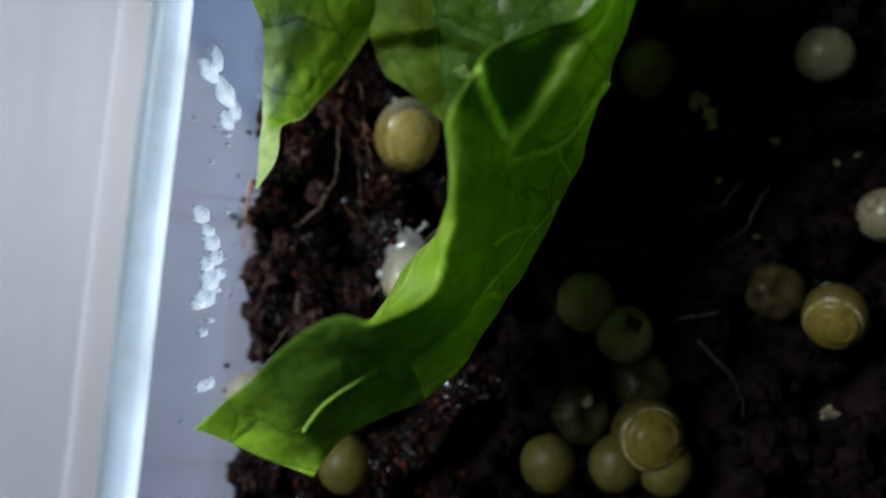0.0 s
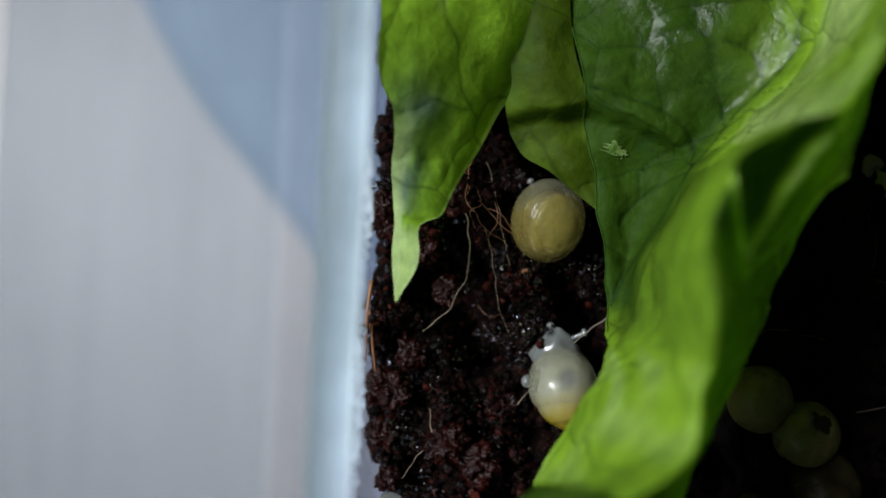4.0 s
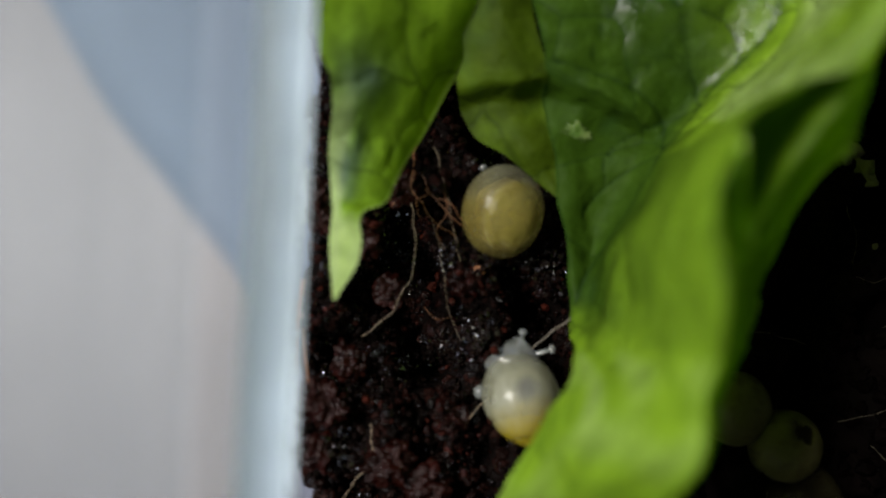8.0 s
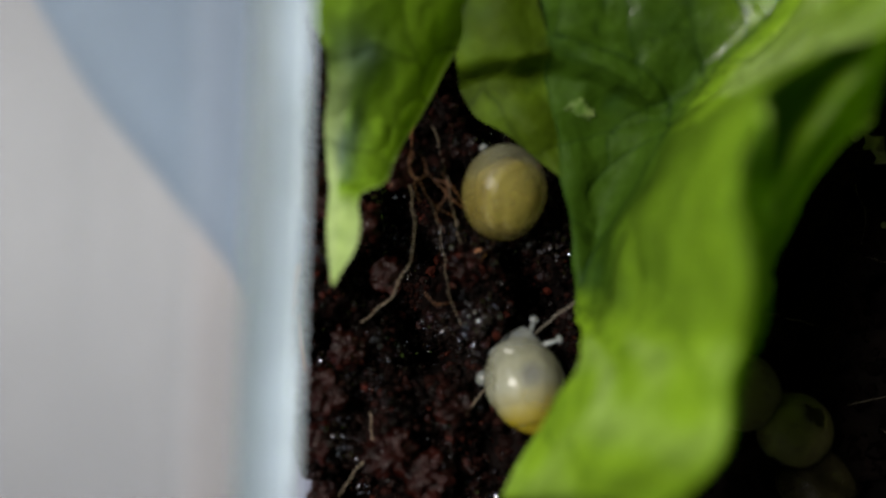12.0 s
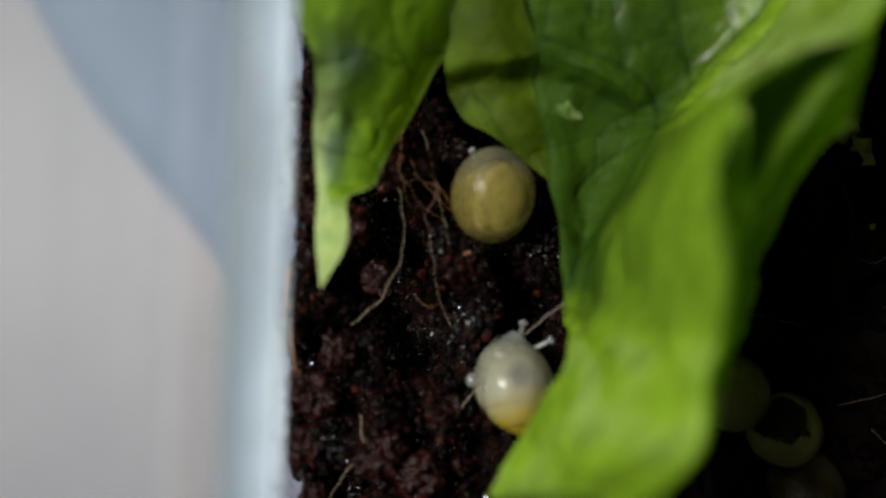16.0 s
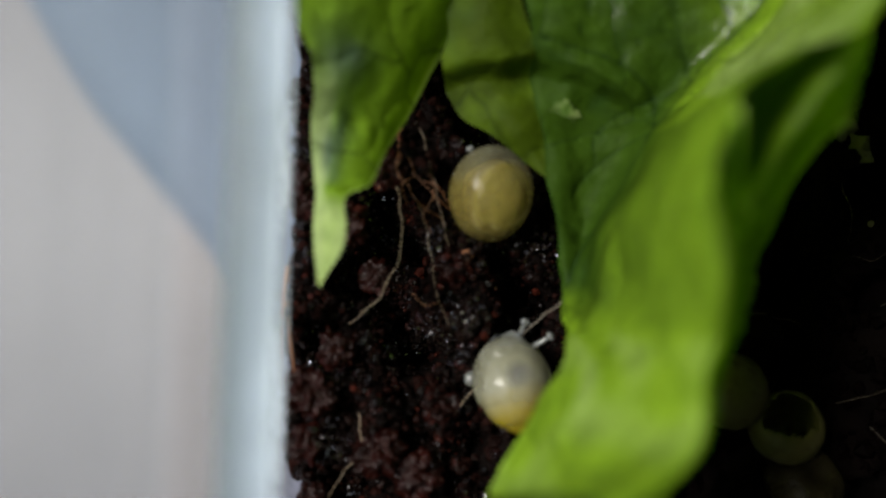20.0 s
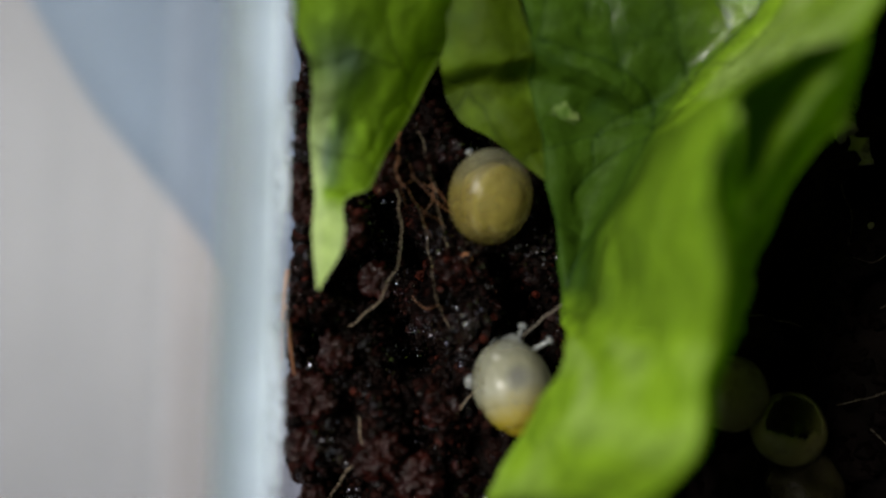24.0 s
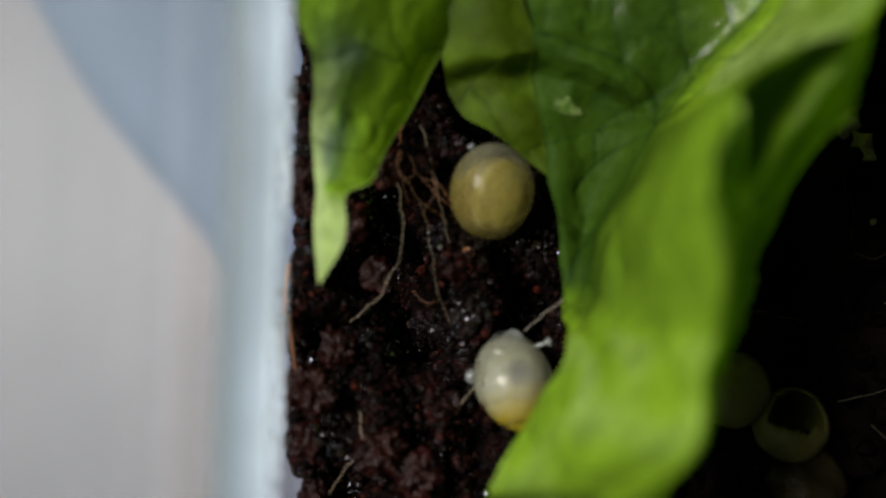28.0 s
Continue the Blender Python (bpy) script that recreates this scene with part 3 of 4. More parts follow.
def heaps(rng):
    k = rng.randrange(60)
    g = random.Random(900 + k)
    y = g.uniform(-2.4, 2.6)
    x = soil_edge(y) + 0.05 + 1.9 * g.random()
    s = g.uniform(0.05, 0.12)
    return x + rng.gauss(0, s), y + rng.gauss(0, s * 0.8)


def wet_patches(rng):
    g = random.Random(300 + rng.randrange(45))
    y = g.uniform(-2.2, 2.4)
    x = soil_edge(y) + 0.05 + 1.7 * g.random()
    s = g.uniform(0.04, 0.11)
    return x + rng.gauss(0, s), y + rng.gauss(0, s)


crumbs("moisture_beads", 6500, 7, wet_patches, (0.009, 0.028), BEAD, "tiny glistening beads of moisture on the soil", 0.24, 0.8)
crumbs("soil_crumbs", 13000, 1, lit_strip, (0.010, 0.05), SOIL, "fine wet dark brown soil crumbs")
crumbs("coir_crumbs", 6000, 2, heaps, (0.008, 0.04), SOIL_RED, "reddish brown coir crumbs in small heaps", 0.25)
crumbs("far_crumbs", 5000, 3, dark_side, (0.02, 0.10), SOIL_SHADED, "coarse soil crumbs with far-side shade put into their colour")


# ---- the lettuce leaf ----
BLADE_INNER = [(0.30, 3.4, 0.55), (0.46, 2.41, 0.48), (0.60, 1.65, 0.48), (0.66, 1.3, 0.43), (0.74, 0.95, 0.43), (0.82, 0.44, 0.38), (0.85, 0.03, 0.48), (0.69, -0.31, 1.28), (0.52, -0.61, 1.30), (0.29, -1.05, 1.28), (0.18, -0.94, 2.45), (-0.64, -1.72, 2.18)]
BLADE_TROUGH = [(2.15, 3.0, 1.0), (2.04, 2.02, 0.80), (1.67, 1.53, 0.64), (1.40, 1.18, 0.62), (1.25, 0.88, 0.58), (1.03, 0.44, 0.62), (0.94, 0.0, 1.0), (0.80, -0.31, 1.95), (0.68, -0.62, 2.0), (0.52, -0.88, 2.3), (0.22, -0.9, 2.68), (-0.62, -1.71, 2.22)]
BLADE_CREST = [(2.50, 2.7, 2.4), (2.12, 1.95, 2.55), (1.73, 1.26, 2.76), (1.44, 1.13, 2.76), (1.14, 0.92, 2.85), (0.97, 0.50, 2.95), (1.02, 0.05, 2.96), (1.01, -0.30, 2.82), (0.95, -0.60, 2.90), (0.64, -0.83, 3.0), (0.25, -0.9, 2.8), (-0.58, -1.70, 2.26)]
BLADE_OUTER = [(2.85, 2.7, 2.1), (2.24, 1.95, 2.2), (2.04, 1.30, 2.22), (1.97, 1.0, 2.2), (1.92, 0.78, 1.76), (1.83, 0.42, 1.36), (1.71, 0.04, 1.42), (1.50, -0.38, 1.45), (1.24, -0.92, 1.6), (0.92, -1.35, 1.8), (0.40, -1.66, 1.98), (0.20, -1.95, 2.0)]
BLADE_STEPS, BLADE_ACROSS = 24, 36
BLADE_FLANK = [(2.66, 2.7, 2.35), (2.10, 1.95, 2.45), (1.86, 1.30, 2.48), (1.71, 1.08, 2.48), (1.57, 0.78, 2.28), (1.34, 0.42, 2.32), (1.38, 0.03, 2.22), (1.28, -0.35, 2.18), (1.10, -0.74, 2.2), (0.76, -1.08, 2.1), (0.34, -1.25, 2.5), (-0.22, -1.82, 2.12)]
BLADE = loft([BLADE_INNER, BLADE_TROUGH, BLADE_CREST, BLADE_FLANK, BLADE_OUTER], BLADE_STEPS, BLADE_ACROSS)


def puckered(q, k=0.06):
    """The leaf's blisters and crinkles."""
    q = q + Vector((0.10, 0.05, 0.18)) * k * noise.noise(q * 11.0)
    return q + Vector((0.6 * k * noise.noise(q * 3.1), 0.4 * k * noise.noise(q * 2.9 + Vector((5, 0, 0))), k * noise.noise(q * 3.4 + Vector((0, 9, 0)))))


BLADE = [[puckered(q) for q in r] for r in BLADE]


def on_blade(s, v):
    """The blade's point at s (0 inner edge, 2 crest, 3 outer edge) and v (0 stalk end .. 11 tip)."""
    s = s if s < 2 else 2 + (s - 2) * 2
    i = min(max(v * BLADE_STEPS, 0), len(BLADE) - 1.001)
    j = min(max(s * BLADE_ACROSS, 0), len(BLADE[0]) - 1.001)
    a, b, c, d = int(i), int(j), i % 1, j % 1
    top = BLADE[a][b].lerp(BLADE[a][b + 1], d)
    return top.lerp(BLADE[a + 1][b].lerp(BLADE[a + 1][b + 1], d), c)


def folded(q, s=0.0):
    """The step where the leaf doubles over itself near the small lobe."""
    line = 1.50 - 0.35 * (q.x - 0.5) ** 2 + 0.04 * noise.noise(q * 4)
    k = min(max((q.y - line) / 0.10, 0), 1)
    return q + Vector((0, 0, 0.20 * k * k * (3 - 2 * k) * min(max((0.95 - s) / 0.4, 0), 1)))


BLADE = [[folded(q, j / BLADE_ACROSS) if j < BLADE_ACROSS else q for j, q in enumerate(r)] for r in BLADE]
RIBS = [([(2.55, 0.4), (2.52, 1.4), (2.5, 2.2), (2.49, 3.0), (2.49, 4.0), (2.48, 4.95)], 0.08, 0.08),
        ([(2.12, 4.3), (2.28, 4.6), (2.48, 4.95)], 0.045, 0.05),
        ([(2.98, 3.3), (2.9, 4.1), (2.76, 4.75), (2.5, 5.25)], 0.035, 0.045),
        ([(2.8, 4.7), (2.88, 4.95), (2.95, 5.1)], 0.02, 0.03),
        ([(2.95, 5.7), (2.86, 6.2), (2.72, 7.0), (2.6, 7.7)], 0.026, 0.04),
        ([(2.86, 6.2), (2.62, 6.35), (2.48, 6.7)], 0.022, 0.025),
        ([(2.9, 7.4), (2.75, 7.45), (2.62, 7.8)], 0.022, 0.025),
        ([(2.5, 9.45), (2.58, 9.9), (2.68, 10.5)], 0.020, 0.012)]
# dark veins of the upper side, sunk into the blade: path (s, v) and half width
VEINS = [([(1.0, 0.3), (1.0, 1.2), (1.0, 2.0), (1.0, 3.0), (0.98, 4.0), (0.86, 4.75), (0.5, 5.3), (0.15, 5.7)], 0.019),
         ([(0.25, 1.75), (0.31, 1.33), (0.5, 1.0), (0.64, 0.72)], 0.013), ([(0.5, 0.95), (0.5, 0.7)], 0.010), ([(0.31, 1.33), (0.19, 0.88)], 0.010),
         ([(0.5, 1.0), (0.58, 1.1), (0.74, 1.08), (0.86, 1.2), (0.98, 1.5)], 0.012),
         ([(0.55, 1.06), (0.62, 1.3), (0.69, 1.5), (0.76, 1.7), (0.88, 1.9), (0.98, 2.15)], 0.013), ([(0.69, 1.5), (0.56, 1.67), (0.5, 2.0), (0.52, 2.14)], 0.010),
         ([(0.25, 1.75), (0.24, 1.95), (0.31, 2.0)], 0.009), ([(0.74, 1.08), (0.79, 0.8), (0.76, 0.5)], 0.010),
         ([(0.80, 2.5), (0.62, 2.9), (0.5, 3.4), (0.55, 3.9)], 0.010), ([(0.97, 3.2), (0.76, 3.5), (0.55, 3.9), (0.35, 4.4)], 0.011),
         ([(0.05, 1.9), (0.31, 2.0), (0.56, 2.17), (0.8, 2.5), (0.97, 2.98)], 0.013), ([(1.02, 1.6), (1.3, 1.4), (1.6, 1.5)], 0.010), ([(1.02, 2.4), (1.35, 2.3), (1.7, 2.5)], 0.010)]


def ribbed():
    """Raises the pale ribs of the outer flank and sinks the hollow between them; gives each point's share of rib."""
    pts = np.array([[q[:] for q in r] for r in BLADE])
    share = np.zeros(pts.shape[:2])
    lift = np.zeros(pts.shape)
    for path, width, high in RIBS:
        line = np.array([on_blade(q.x, q.y)[:] for q in spline([(a, b, 0) for a, b in path], 10)])
        gap = np.sqrt(((pts[:, :, None, :] - line) ** 2).sum(-1)).min(-1)
        near = np.exp(-(gap / width) ** 2)
        near[:, :2 * BLADE_ACROSS] = 0
        share = np.maximum(share, near * min(1, high / 0.045))
        lift += near[:, :, None] * np.array((0.3, 0.0, 0.9)) * high
    for i, r in enumerate(BLADE):
        for j in range(2 * BLADE_ACROSS, len(r)):
            s, v = 2 + (j / BLADE_ACROSS - 2) / 2, i / BLADE_STEPS
            sunk = math.exp(-((s - 2.25) / 0.17) ** 2 - ((v - 3.5) / 0.9) ** 2) * min((s - 2) / 0.15, 1)
            r[j] = r[j] + Vector(lift[i, j]) + Vector((-0.05, 0, -0.12)) * sunk
    return share


RIB_SHARE = ribbed()


def grooved():
    """Sinks the dark veins into the blade; gives each point's share of vein."""
    pts = np.array([[q[:] for q in r] for r in BLADE])
    share = np.zeros(pts.shape[:2])
    reach = 2 * BLADE_ACROSS + 1
    for path, half in VEINS:
        line = np.array([on_blade(q.x, q.y)[:] for q in spline([(a, b, 0) for a, b in path], 16)])
        gap = np.sqrt(((pts[:, :reach, None, :] - line) ** 2).sum(-1)).min(-1)
        share[:, :reach] = np.maximum(share[:, :reach], np.exp(-(gap / half) ** 2))
    for i, r in enumerate(BLADE):
        for j in range(reach):
            r[j] = r[j] - Vector((0, 0, 0.016 * share[i, j]))
    return share


VEIN_SHARE = grooved()


def tone_painted(ob, values):
    """Leaf tone by point: greener by the midrib, pale ribs; light and shade painted in."""
    ob.data.attributes.new("rib_light", "FLOAT", "POINT").data.foreach_set("value", values)
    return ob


# Pale ribs and tip, with lit crest and shaded hollow put into the colour.
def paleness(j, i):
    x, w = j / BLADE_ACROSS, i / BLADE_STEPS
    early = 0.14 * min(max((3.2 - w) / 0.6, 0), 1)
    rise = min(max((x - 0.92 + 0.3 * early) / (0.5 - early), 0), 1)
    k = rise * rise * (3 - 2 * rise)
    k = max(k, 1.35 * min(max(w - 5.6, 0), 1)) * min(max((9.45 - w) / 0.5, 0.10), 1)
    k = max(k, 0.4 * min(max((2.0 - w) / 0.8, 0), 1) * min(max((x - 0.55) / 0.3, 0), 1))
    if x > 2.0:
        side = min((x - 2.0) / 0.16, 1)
        # Shade of the hollow, painted as darker green.
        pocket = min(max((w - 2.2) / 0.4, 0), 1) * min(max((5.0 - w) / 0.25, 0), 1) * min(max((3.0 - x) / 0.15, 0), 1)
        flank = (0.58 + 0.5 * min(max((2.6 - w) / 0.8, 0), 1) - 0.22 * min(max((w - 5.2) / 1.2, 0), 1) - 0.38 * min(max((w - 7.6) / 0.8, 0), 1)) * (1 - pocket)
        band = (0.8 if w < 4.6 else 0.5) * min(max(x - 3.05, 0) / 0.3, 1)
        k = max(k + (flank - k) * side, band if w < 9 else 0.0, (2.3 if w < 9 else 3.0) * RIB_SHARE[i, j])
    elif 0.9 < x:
        # Shaded inner slope, darkened in the colour.
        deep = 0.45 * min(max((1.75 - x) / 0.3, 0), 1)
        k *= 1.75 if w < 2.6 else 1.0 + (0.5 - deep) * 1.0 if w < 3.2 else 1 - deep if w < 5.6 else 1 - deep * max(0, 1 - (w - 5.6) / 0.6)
    # Glint in the hollow, painted as a pale spot.
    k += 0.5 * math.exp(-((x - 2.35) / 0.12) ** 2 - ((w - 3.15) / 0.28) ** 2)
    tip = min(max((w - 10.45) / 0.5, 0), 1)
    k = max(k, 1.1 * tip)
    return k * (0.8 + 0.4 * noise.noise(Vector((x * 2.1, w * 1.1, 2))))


def vein(leaf, path, r0, r1, material, name="vein"):
    line = [on_blade(q.x, q.y) + Vector((0, 0, 0.007)) for q in spline([(s, v, 0) for s, v in path], 14)]
    return part(name, tube(bmesh.new(), line, r0, r1, 8), material, leaf)


def make_leaf():
    leaf = tagged(new("lettuce_leaf"), "bright green lettuce leaf, curled over and leaning on the tub rim", "leaf")
    blade = part("blade", sheet(bmesh.new(), BLADE), LEAF, leaf)
    tone_painted(blade, [paleness(j, i) for i, r in enumerate(BLADE) for j in range(len(r))])
    blade.data.attributes.new("vein", "FLOAT", "POINT").data.foreach_set("value", VEIN_SHARE.ravel().tolist())
    left = [(-0.90, 3.2, 1.5), (-0.88, 2.2, 1.3), (-0.85, 1.64, 1.2), (-0.75, 1.38, 1.08), (-0.77, 1.15, 0.9), (-0.76, 0.95, 0.85), (-0.73, 0.75, 0.85), (-0.72, 0.66, 0.85), (-0.74, 0.38, 0.82), (-0.69, 0.10, 0.95)]
    right = [(0.30, 3.4, 0.6), (0.44, 2.41, 0.5), (0.12, 1.74, 0.42), (0.01, 1.57, 0.38), (-0.19, 1.20, 0.42), (-0.29, 1.0, 0.55), (-0.38, 0.74, 0.80), (-0.545, 0.63, 0.92), (-0.555, 0.36, 0.98), (-0.675, 0.09, 0.95)]

    def between(share, lifts):
        return [Vector(a).lerp(Vector(b), share) + Vector((0, 0, k)) for a, b, k in zip(left, right, lifts)]
    fold = between(0.26, (0.08, 0.09, 0.06, 0.07, 0.06, 0.06, 0.05, 0.03, 0.02, 0.0))
    valley = between(0.46, (0.09, 0.11, 0.06, 0.09, 0.07, 0.08, 0.06, 0.04, 0.02, 0.0))
    swell = between(0.72, (0.11, 0.13, 0.09, 0.11, 0.11, 0.10, 0.05, 0.02, 0.01, 0.0))
    rows = [[puckered(q, 0.05) for q in r] for r in loft([left, fold, valley, swell, right], 12, 9)]
    lobe = part("lobe", sheet(bmesh.new(), rows), LEAF, leaf, "side lobe with a pale rolled edge and pointed tip")
    last = len(rows[0]) - 1

    # Lobe tone: the lit left roll and top are brightened in colour.
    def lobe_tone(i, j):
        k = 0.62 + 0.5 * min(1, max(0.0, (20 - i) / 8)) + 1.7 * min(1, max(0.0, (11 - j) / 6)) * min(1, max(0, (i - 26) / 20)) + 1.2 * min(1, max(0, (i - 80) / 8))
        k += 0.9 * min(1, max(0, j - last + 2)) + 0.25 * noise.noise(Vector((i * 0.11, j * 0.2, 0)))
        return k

    # Where the lobe's bluish sheen is put into its colour.
    def lobe_sheen(i, j):
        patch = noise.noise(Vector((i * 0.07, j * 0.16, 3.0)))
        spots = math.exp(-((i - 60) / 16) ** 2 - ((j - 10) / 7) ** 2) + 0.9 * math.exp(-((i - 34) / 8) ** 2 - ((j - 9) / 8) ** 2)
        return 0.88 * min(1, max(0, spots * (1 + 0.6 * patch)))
    tone_painted(lobe, [lobe_tone(i, j) for i, r in enumerate(rows) for j in range(len(r))])
    lobe.data.attributes.new("sheen_tint", "FLOAT", "POINT").data.foreach_set("value", [lobe_sheen(i, j) for i, r in enumerate(rows) for j in range(len(r))])
    inner = [(0.42, 2.7, 0.51), (0.50, 2.1, 0.48), (0.59, 1.70, 0.485), (0.625, 1.5, 0.46), (0.67, 1.25, 0.43), (0.715, 1.05, 0.43), (0.765, 0.86, 0.43)]
    edge = [(-0.2, 2.7, 0.5), (0.0, 2.1, 0.45), (0.07, 1.74, 0.40), (0.04, 1.55, 0.35), (0.17, 1.25, 0.36), (0.42, 1.09, 0.40), (0.74, 0.86, 0.43)]
    mid = [Vector(a).lerp(Vector(b), 0.5) + Vector((0, 0, 0.06 * k)) for a, b, k in zip(inner, edge, (1, 1, 1, 1, 1, 0.6, 0))]
    small = part("lobe", sheet(bmesh.new(), [[puckered(folded(q), 0.04) for q in r] for r in loft([edge, mid, inner], 12, 12)]), LEAF_OLIVE, leaf, "small rounded olive-green lobe")
    tone_painted(small, [0.05 + 0.25 * max(0.0, noise.noise(v.co * 400)) for v in small.data.vertices])
    vein(leaf, [(0.0, 0), (0.0, 2), (0.0, 4), (0.02, 5.6), (0.1, 6.2)], 0.006, 0.004, VEIN_DARK, "midrib")
    vein(leaf, [(2.5, 9.45), (2.58, 9.9), (2.68, 10.5)], 0.006, 0.014, VEIN)
    return leaf


make_leaf()


def make_highlight():
    """A wet highlight on the leaf, made as a thin torn film that follows the blade."""
    n = 30
    rows = [[on_blade(0.12 + 0.26 * i / n, 2.68 + 0.42 * j / n + 0.05 * i / n) + Vector((0, 0, 0.010)) for j in range(n + 1)] for i in range(n + 1)]
    bm = sheet(bmesh.new(), rows)
    bm.faces.ensure_lookup_table()
    gone = []
    for k, f in enumerate(bm.faces):
        i, j = k // n, k % n
        ragged = noise.noise(Vector((i * 0.16, j * 0.3, 2.7))) + 0.5 * noise.noise(Vector((i * 0.5, j * 0.8, 6.1)))
        if ragged * 0.75 + 0.75 - math.hypot(i - n / 2, (j - n / 2) * 1.1) / (n / 2) < 0.1:
            gone.append(f)
    bmesh.ops.delete(bm, geom=gone, context="FACES")
    return tagged(thick(part("highlight_patch", bm, WET_HIGHLIGHT), 0.05), "pale film that stands for a wet highlight on the green leaf", "slime")


make_highlight()


# ---- snails and eggs ----
def shell_mesh(size, growth=2.0, first=0.62, groove=0.05, spin=0.0, point=0.0, taper=0.0):
    """A young rounded shell, apex up: an ovoid whose whorls swell between the turns of a spiral suture."""
    bm = ball(bmesh.new(), 0.5, (1, 1, 1), 0.0, 5)
    whorl, seam = bm.verts.layers.float.new("whorl"), bm.verts.layers.float.new("seam")
    for v in bm.verts:
        d = v.co.normalized()
        phi = math.acos(max(-1, min(1, d.z)))
        th = (math.atan2(d.y, d.x) / (2 * math.pi) + spin) % 1.0
        u = math.log(max(phi, 0.03) / first) / math.log(growth) - th
        f = u - math.floor(u)
        outer = u > 1.0
        near = min(f, 1 - f) if not outer else u - 1.0 if u < 1.5 else 1.0
        k = 1 + groove * (0.0 if outer else math.sin(math.pi * f) * 0.8) - groove * math.exp(-(near / 0.07) ** 2)
        if u < 0.0:
            k = 1 - groove * 0.4
        elif not outer:
            k *= 1 - 0.3 * groove
        k += point * max(0.0, d.z) ** 3
        wide = 1 - taper * max(0.0, d.z) ** 1.5
        v[whorl] = 0.7 * min(1.0, max(0.0, (1.08 - u) / 0.16))
        v[seam] = 0.8 * math.exp(-((u - 1.0) / 0.09) ** 2) * (0.55 + 0.9 * noise.noise(d * 6))
        v.co = Vector((v.co.x * size[0] * wide, v.co.y * size[1] * wide, v.co.z * size[2])) * k
    return bm


def tentacle(length, r):
    bm = tube(bmesh.new(), spline([(0, 0, 0), (0, length * 0.5, length * 0.1), (0, length, length * 0.12)], 5), r, r * 0.7, 8)
    return ball(bm, r * 1.45, (1.1, 0.8, 1), 0.1, 2, 0, (0, length, length * 0.12))


def make_snail_resting():
    s = tagged(new("snail"), "baby snail drawn into its yellowish translucent shell on the soil", "snail", "baby snails")
    s.matrix_world = at(0.40, 0.765, 0.20)
    sh = part("shell", shell_mesh((0.57, 0.65, 0.54), 1.45, 0.47, 0.05, 0.35), SHELL, s, "glossy amber translucent shell")
    sh.matrix_basis = at(0, 0, 0, 16, 26, 0)
    part("body", ball(bmesh.new(), 0.22, (1.0, 1.12, 0.85), 0.15, 3, 6.0, (0.02, -0.02, -0.01)), BODY, s, "soft yellowish body seen through the shell")
    part("foot", ball(bmesh.new(), 0.2, (0.8, 1.15, 0.35), 0.12, 3, 2.0, (0.08, 0.0, -0.24)), FLESH, s, "pale soft foot")
    t = part("tentacle", tentacle(0.05, 0.02), FLESH, s, "short clear tentacle")
    t.matrix_basis = at(-0.12, 0.26, -0.06, 10, 0, 25)
    return s


make_snail_resting()


def make_snail_crawling():
    s = tagged(new("snail"), "baby snail with a pearly shell and its glassy head stretched out", "snail", "baby snails")
    s.matrix_world = at(0.57, -0.50, 0.14)
    sh = part("shell", shell_mesh((0.53, 0.48, 0.66), 2.0, 0.40, 0.035, 0.1, 0.05, 0.25), SHELL_PALE, s, "pearly translucent shell, yellow towards the tip")
    sh.matrix_basis = at(0, 0, 0.03, 72, 0, 14)
    part("foot", ball(bmesh.new(), 0.2, (0.95, 1.5, 0.4), 0.12, 3, 4.0, (-0.03, 0.04, -0.22)), FLESH, s, "white glassy foot")
    part("body", ball(bmesh.new(), 0.21, (0.95, 1.2, 0.85), 0.15, 3, 8.0, (0.0, -0.02, 0.02)), BODY_PALE, s, "pale soft body seen through the shell")
    bm = ball(bmesh.new(), 0.19, (1.08, 0.92, 0.6), 0.18, 4, 1.0)
    for v in bm.verts:
        v.co.x *= 1.0 - 0.58 * min(1, max(0, (v.co.y + 0.04) / 0.22)) + 0.02 * noise.noise(v.co * 9)
    head = part("head", bm, FLESH, s, "greyish glassy head")
    tl = part("eye_stalk", tentacle(0.09, 0.022), FLESH, head, "clear eye stalk")
    tr = part("eye_stalk", tentacle(0.15, 0.022), FLESH, head, "clear eye stalk")
    b = part("bubble", ball(bmesh.new(), 0.05, (1, 1.1, 0.9), 0.05, 2), FLESH, s, "small clear slime bubble")
    b.matrix_basis = at(-0.27, 0.03, -0.04)
    return s, head, tl, tr


SNAIL, HEAD, STALK_L, STALK_R = make_snail_crawling()


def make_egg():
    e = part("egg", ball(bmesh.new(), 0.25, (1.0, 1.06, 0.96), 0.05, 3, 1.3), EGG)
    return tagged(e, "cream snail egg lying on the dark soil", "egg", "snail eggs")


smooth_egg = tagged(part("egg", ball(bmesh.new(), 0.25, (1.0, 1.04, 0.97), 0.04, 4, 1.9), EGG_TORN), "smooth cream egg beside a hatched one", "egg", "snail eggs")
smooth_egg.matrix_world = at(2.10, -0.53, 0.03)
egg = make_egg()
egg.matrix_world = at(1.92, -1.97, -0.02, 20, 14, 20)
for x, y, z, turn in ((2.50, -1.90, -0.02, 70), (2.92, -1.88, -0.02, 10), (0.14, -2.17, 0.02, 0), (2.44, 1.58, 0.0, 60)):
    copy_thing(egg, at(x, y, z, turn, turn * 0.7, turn))


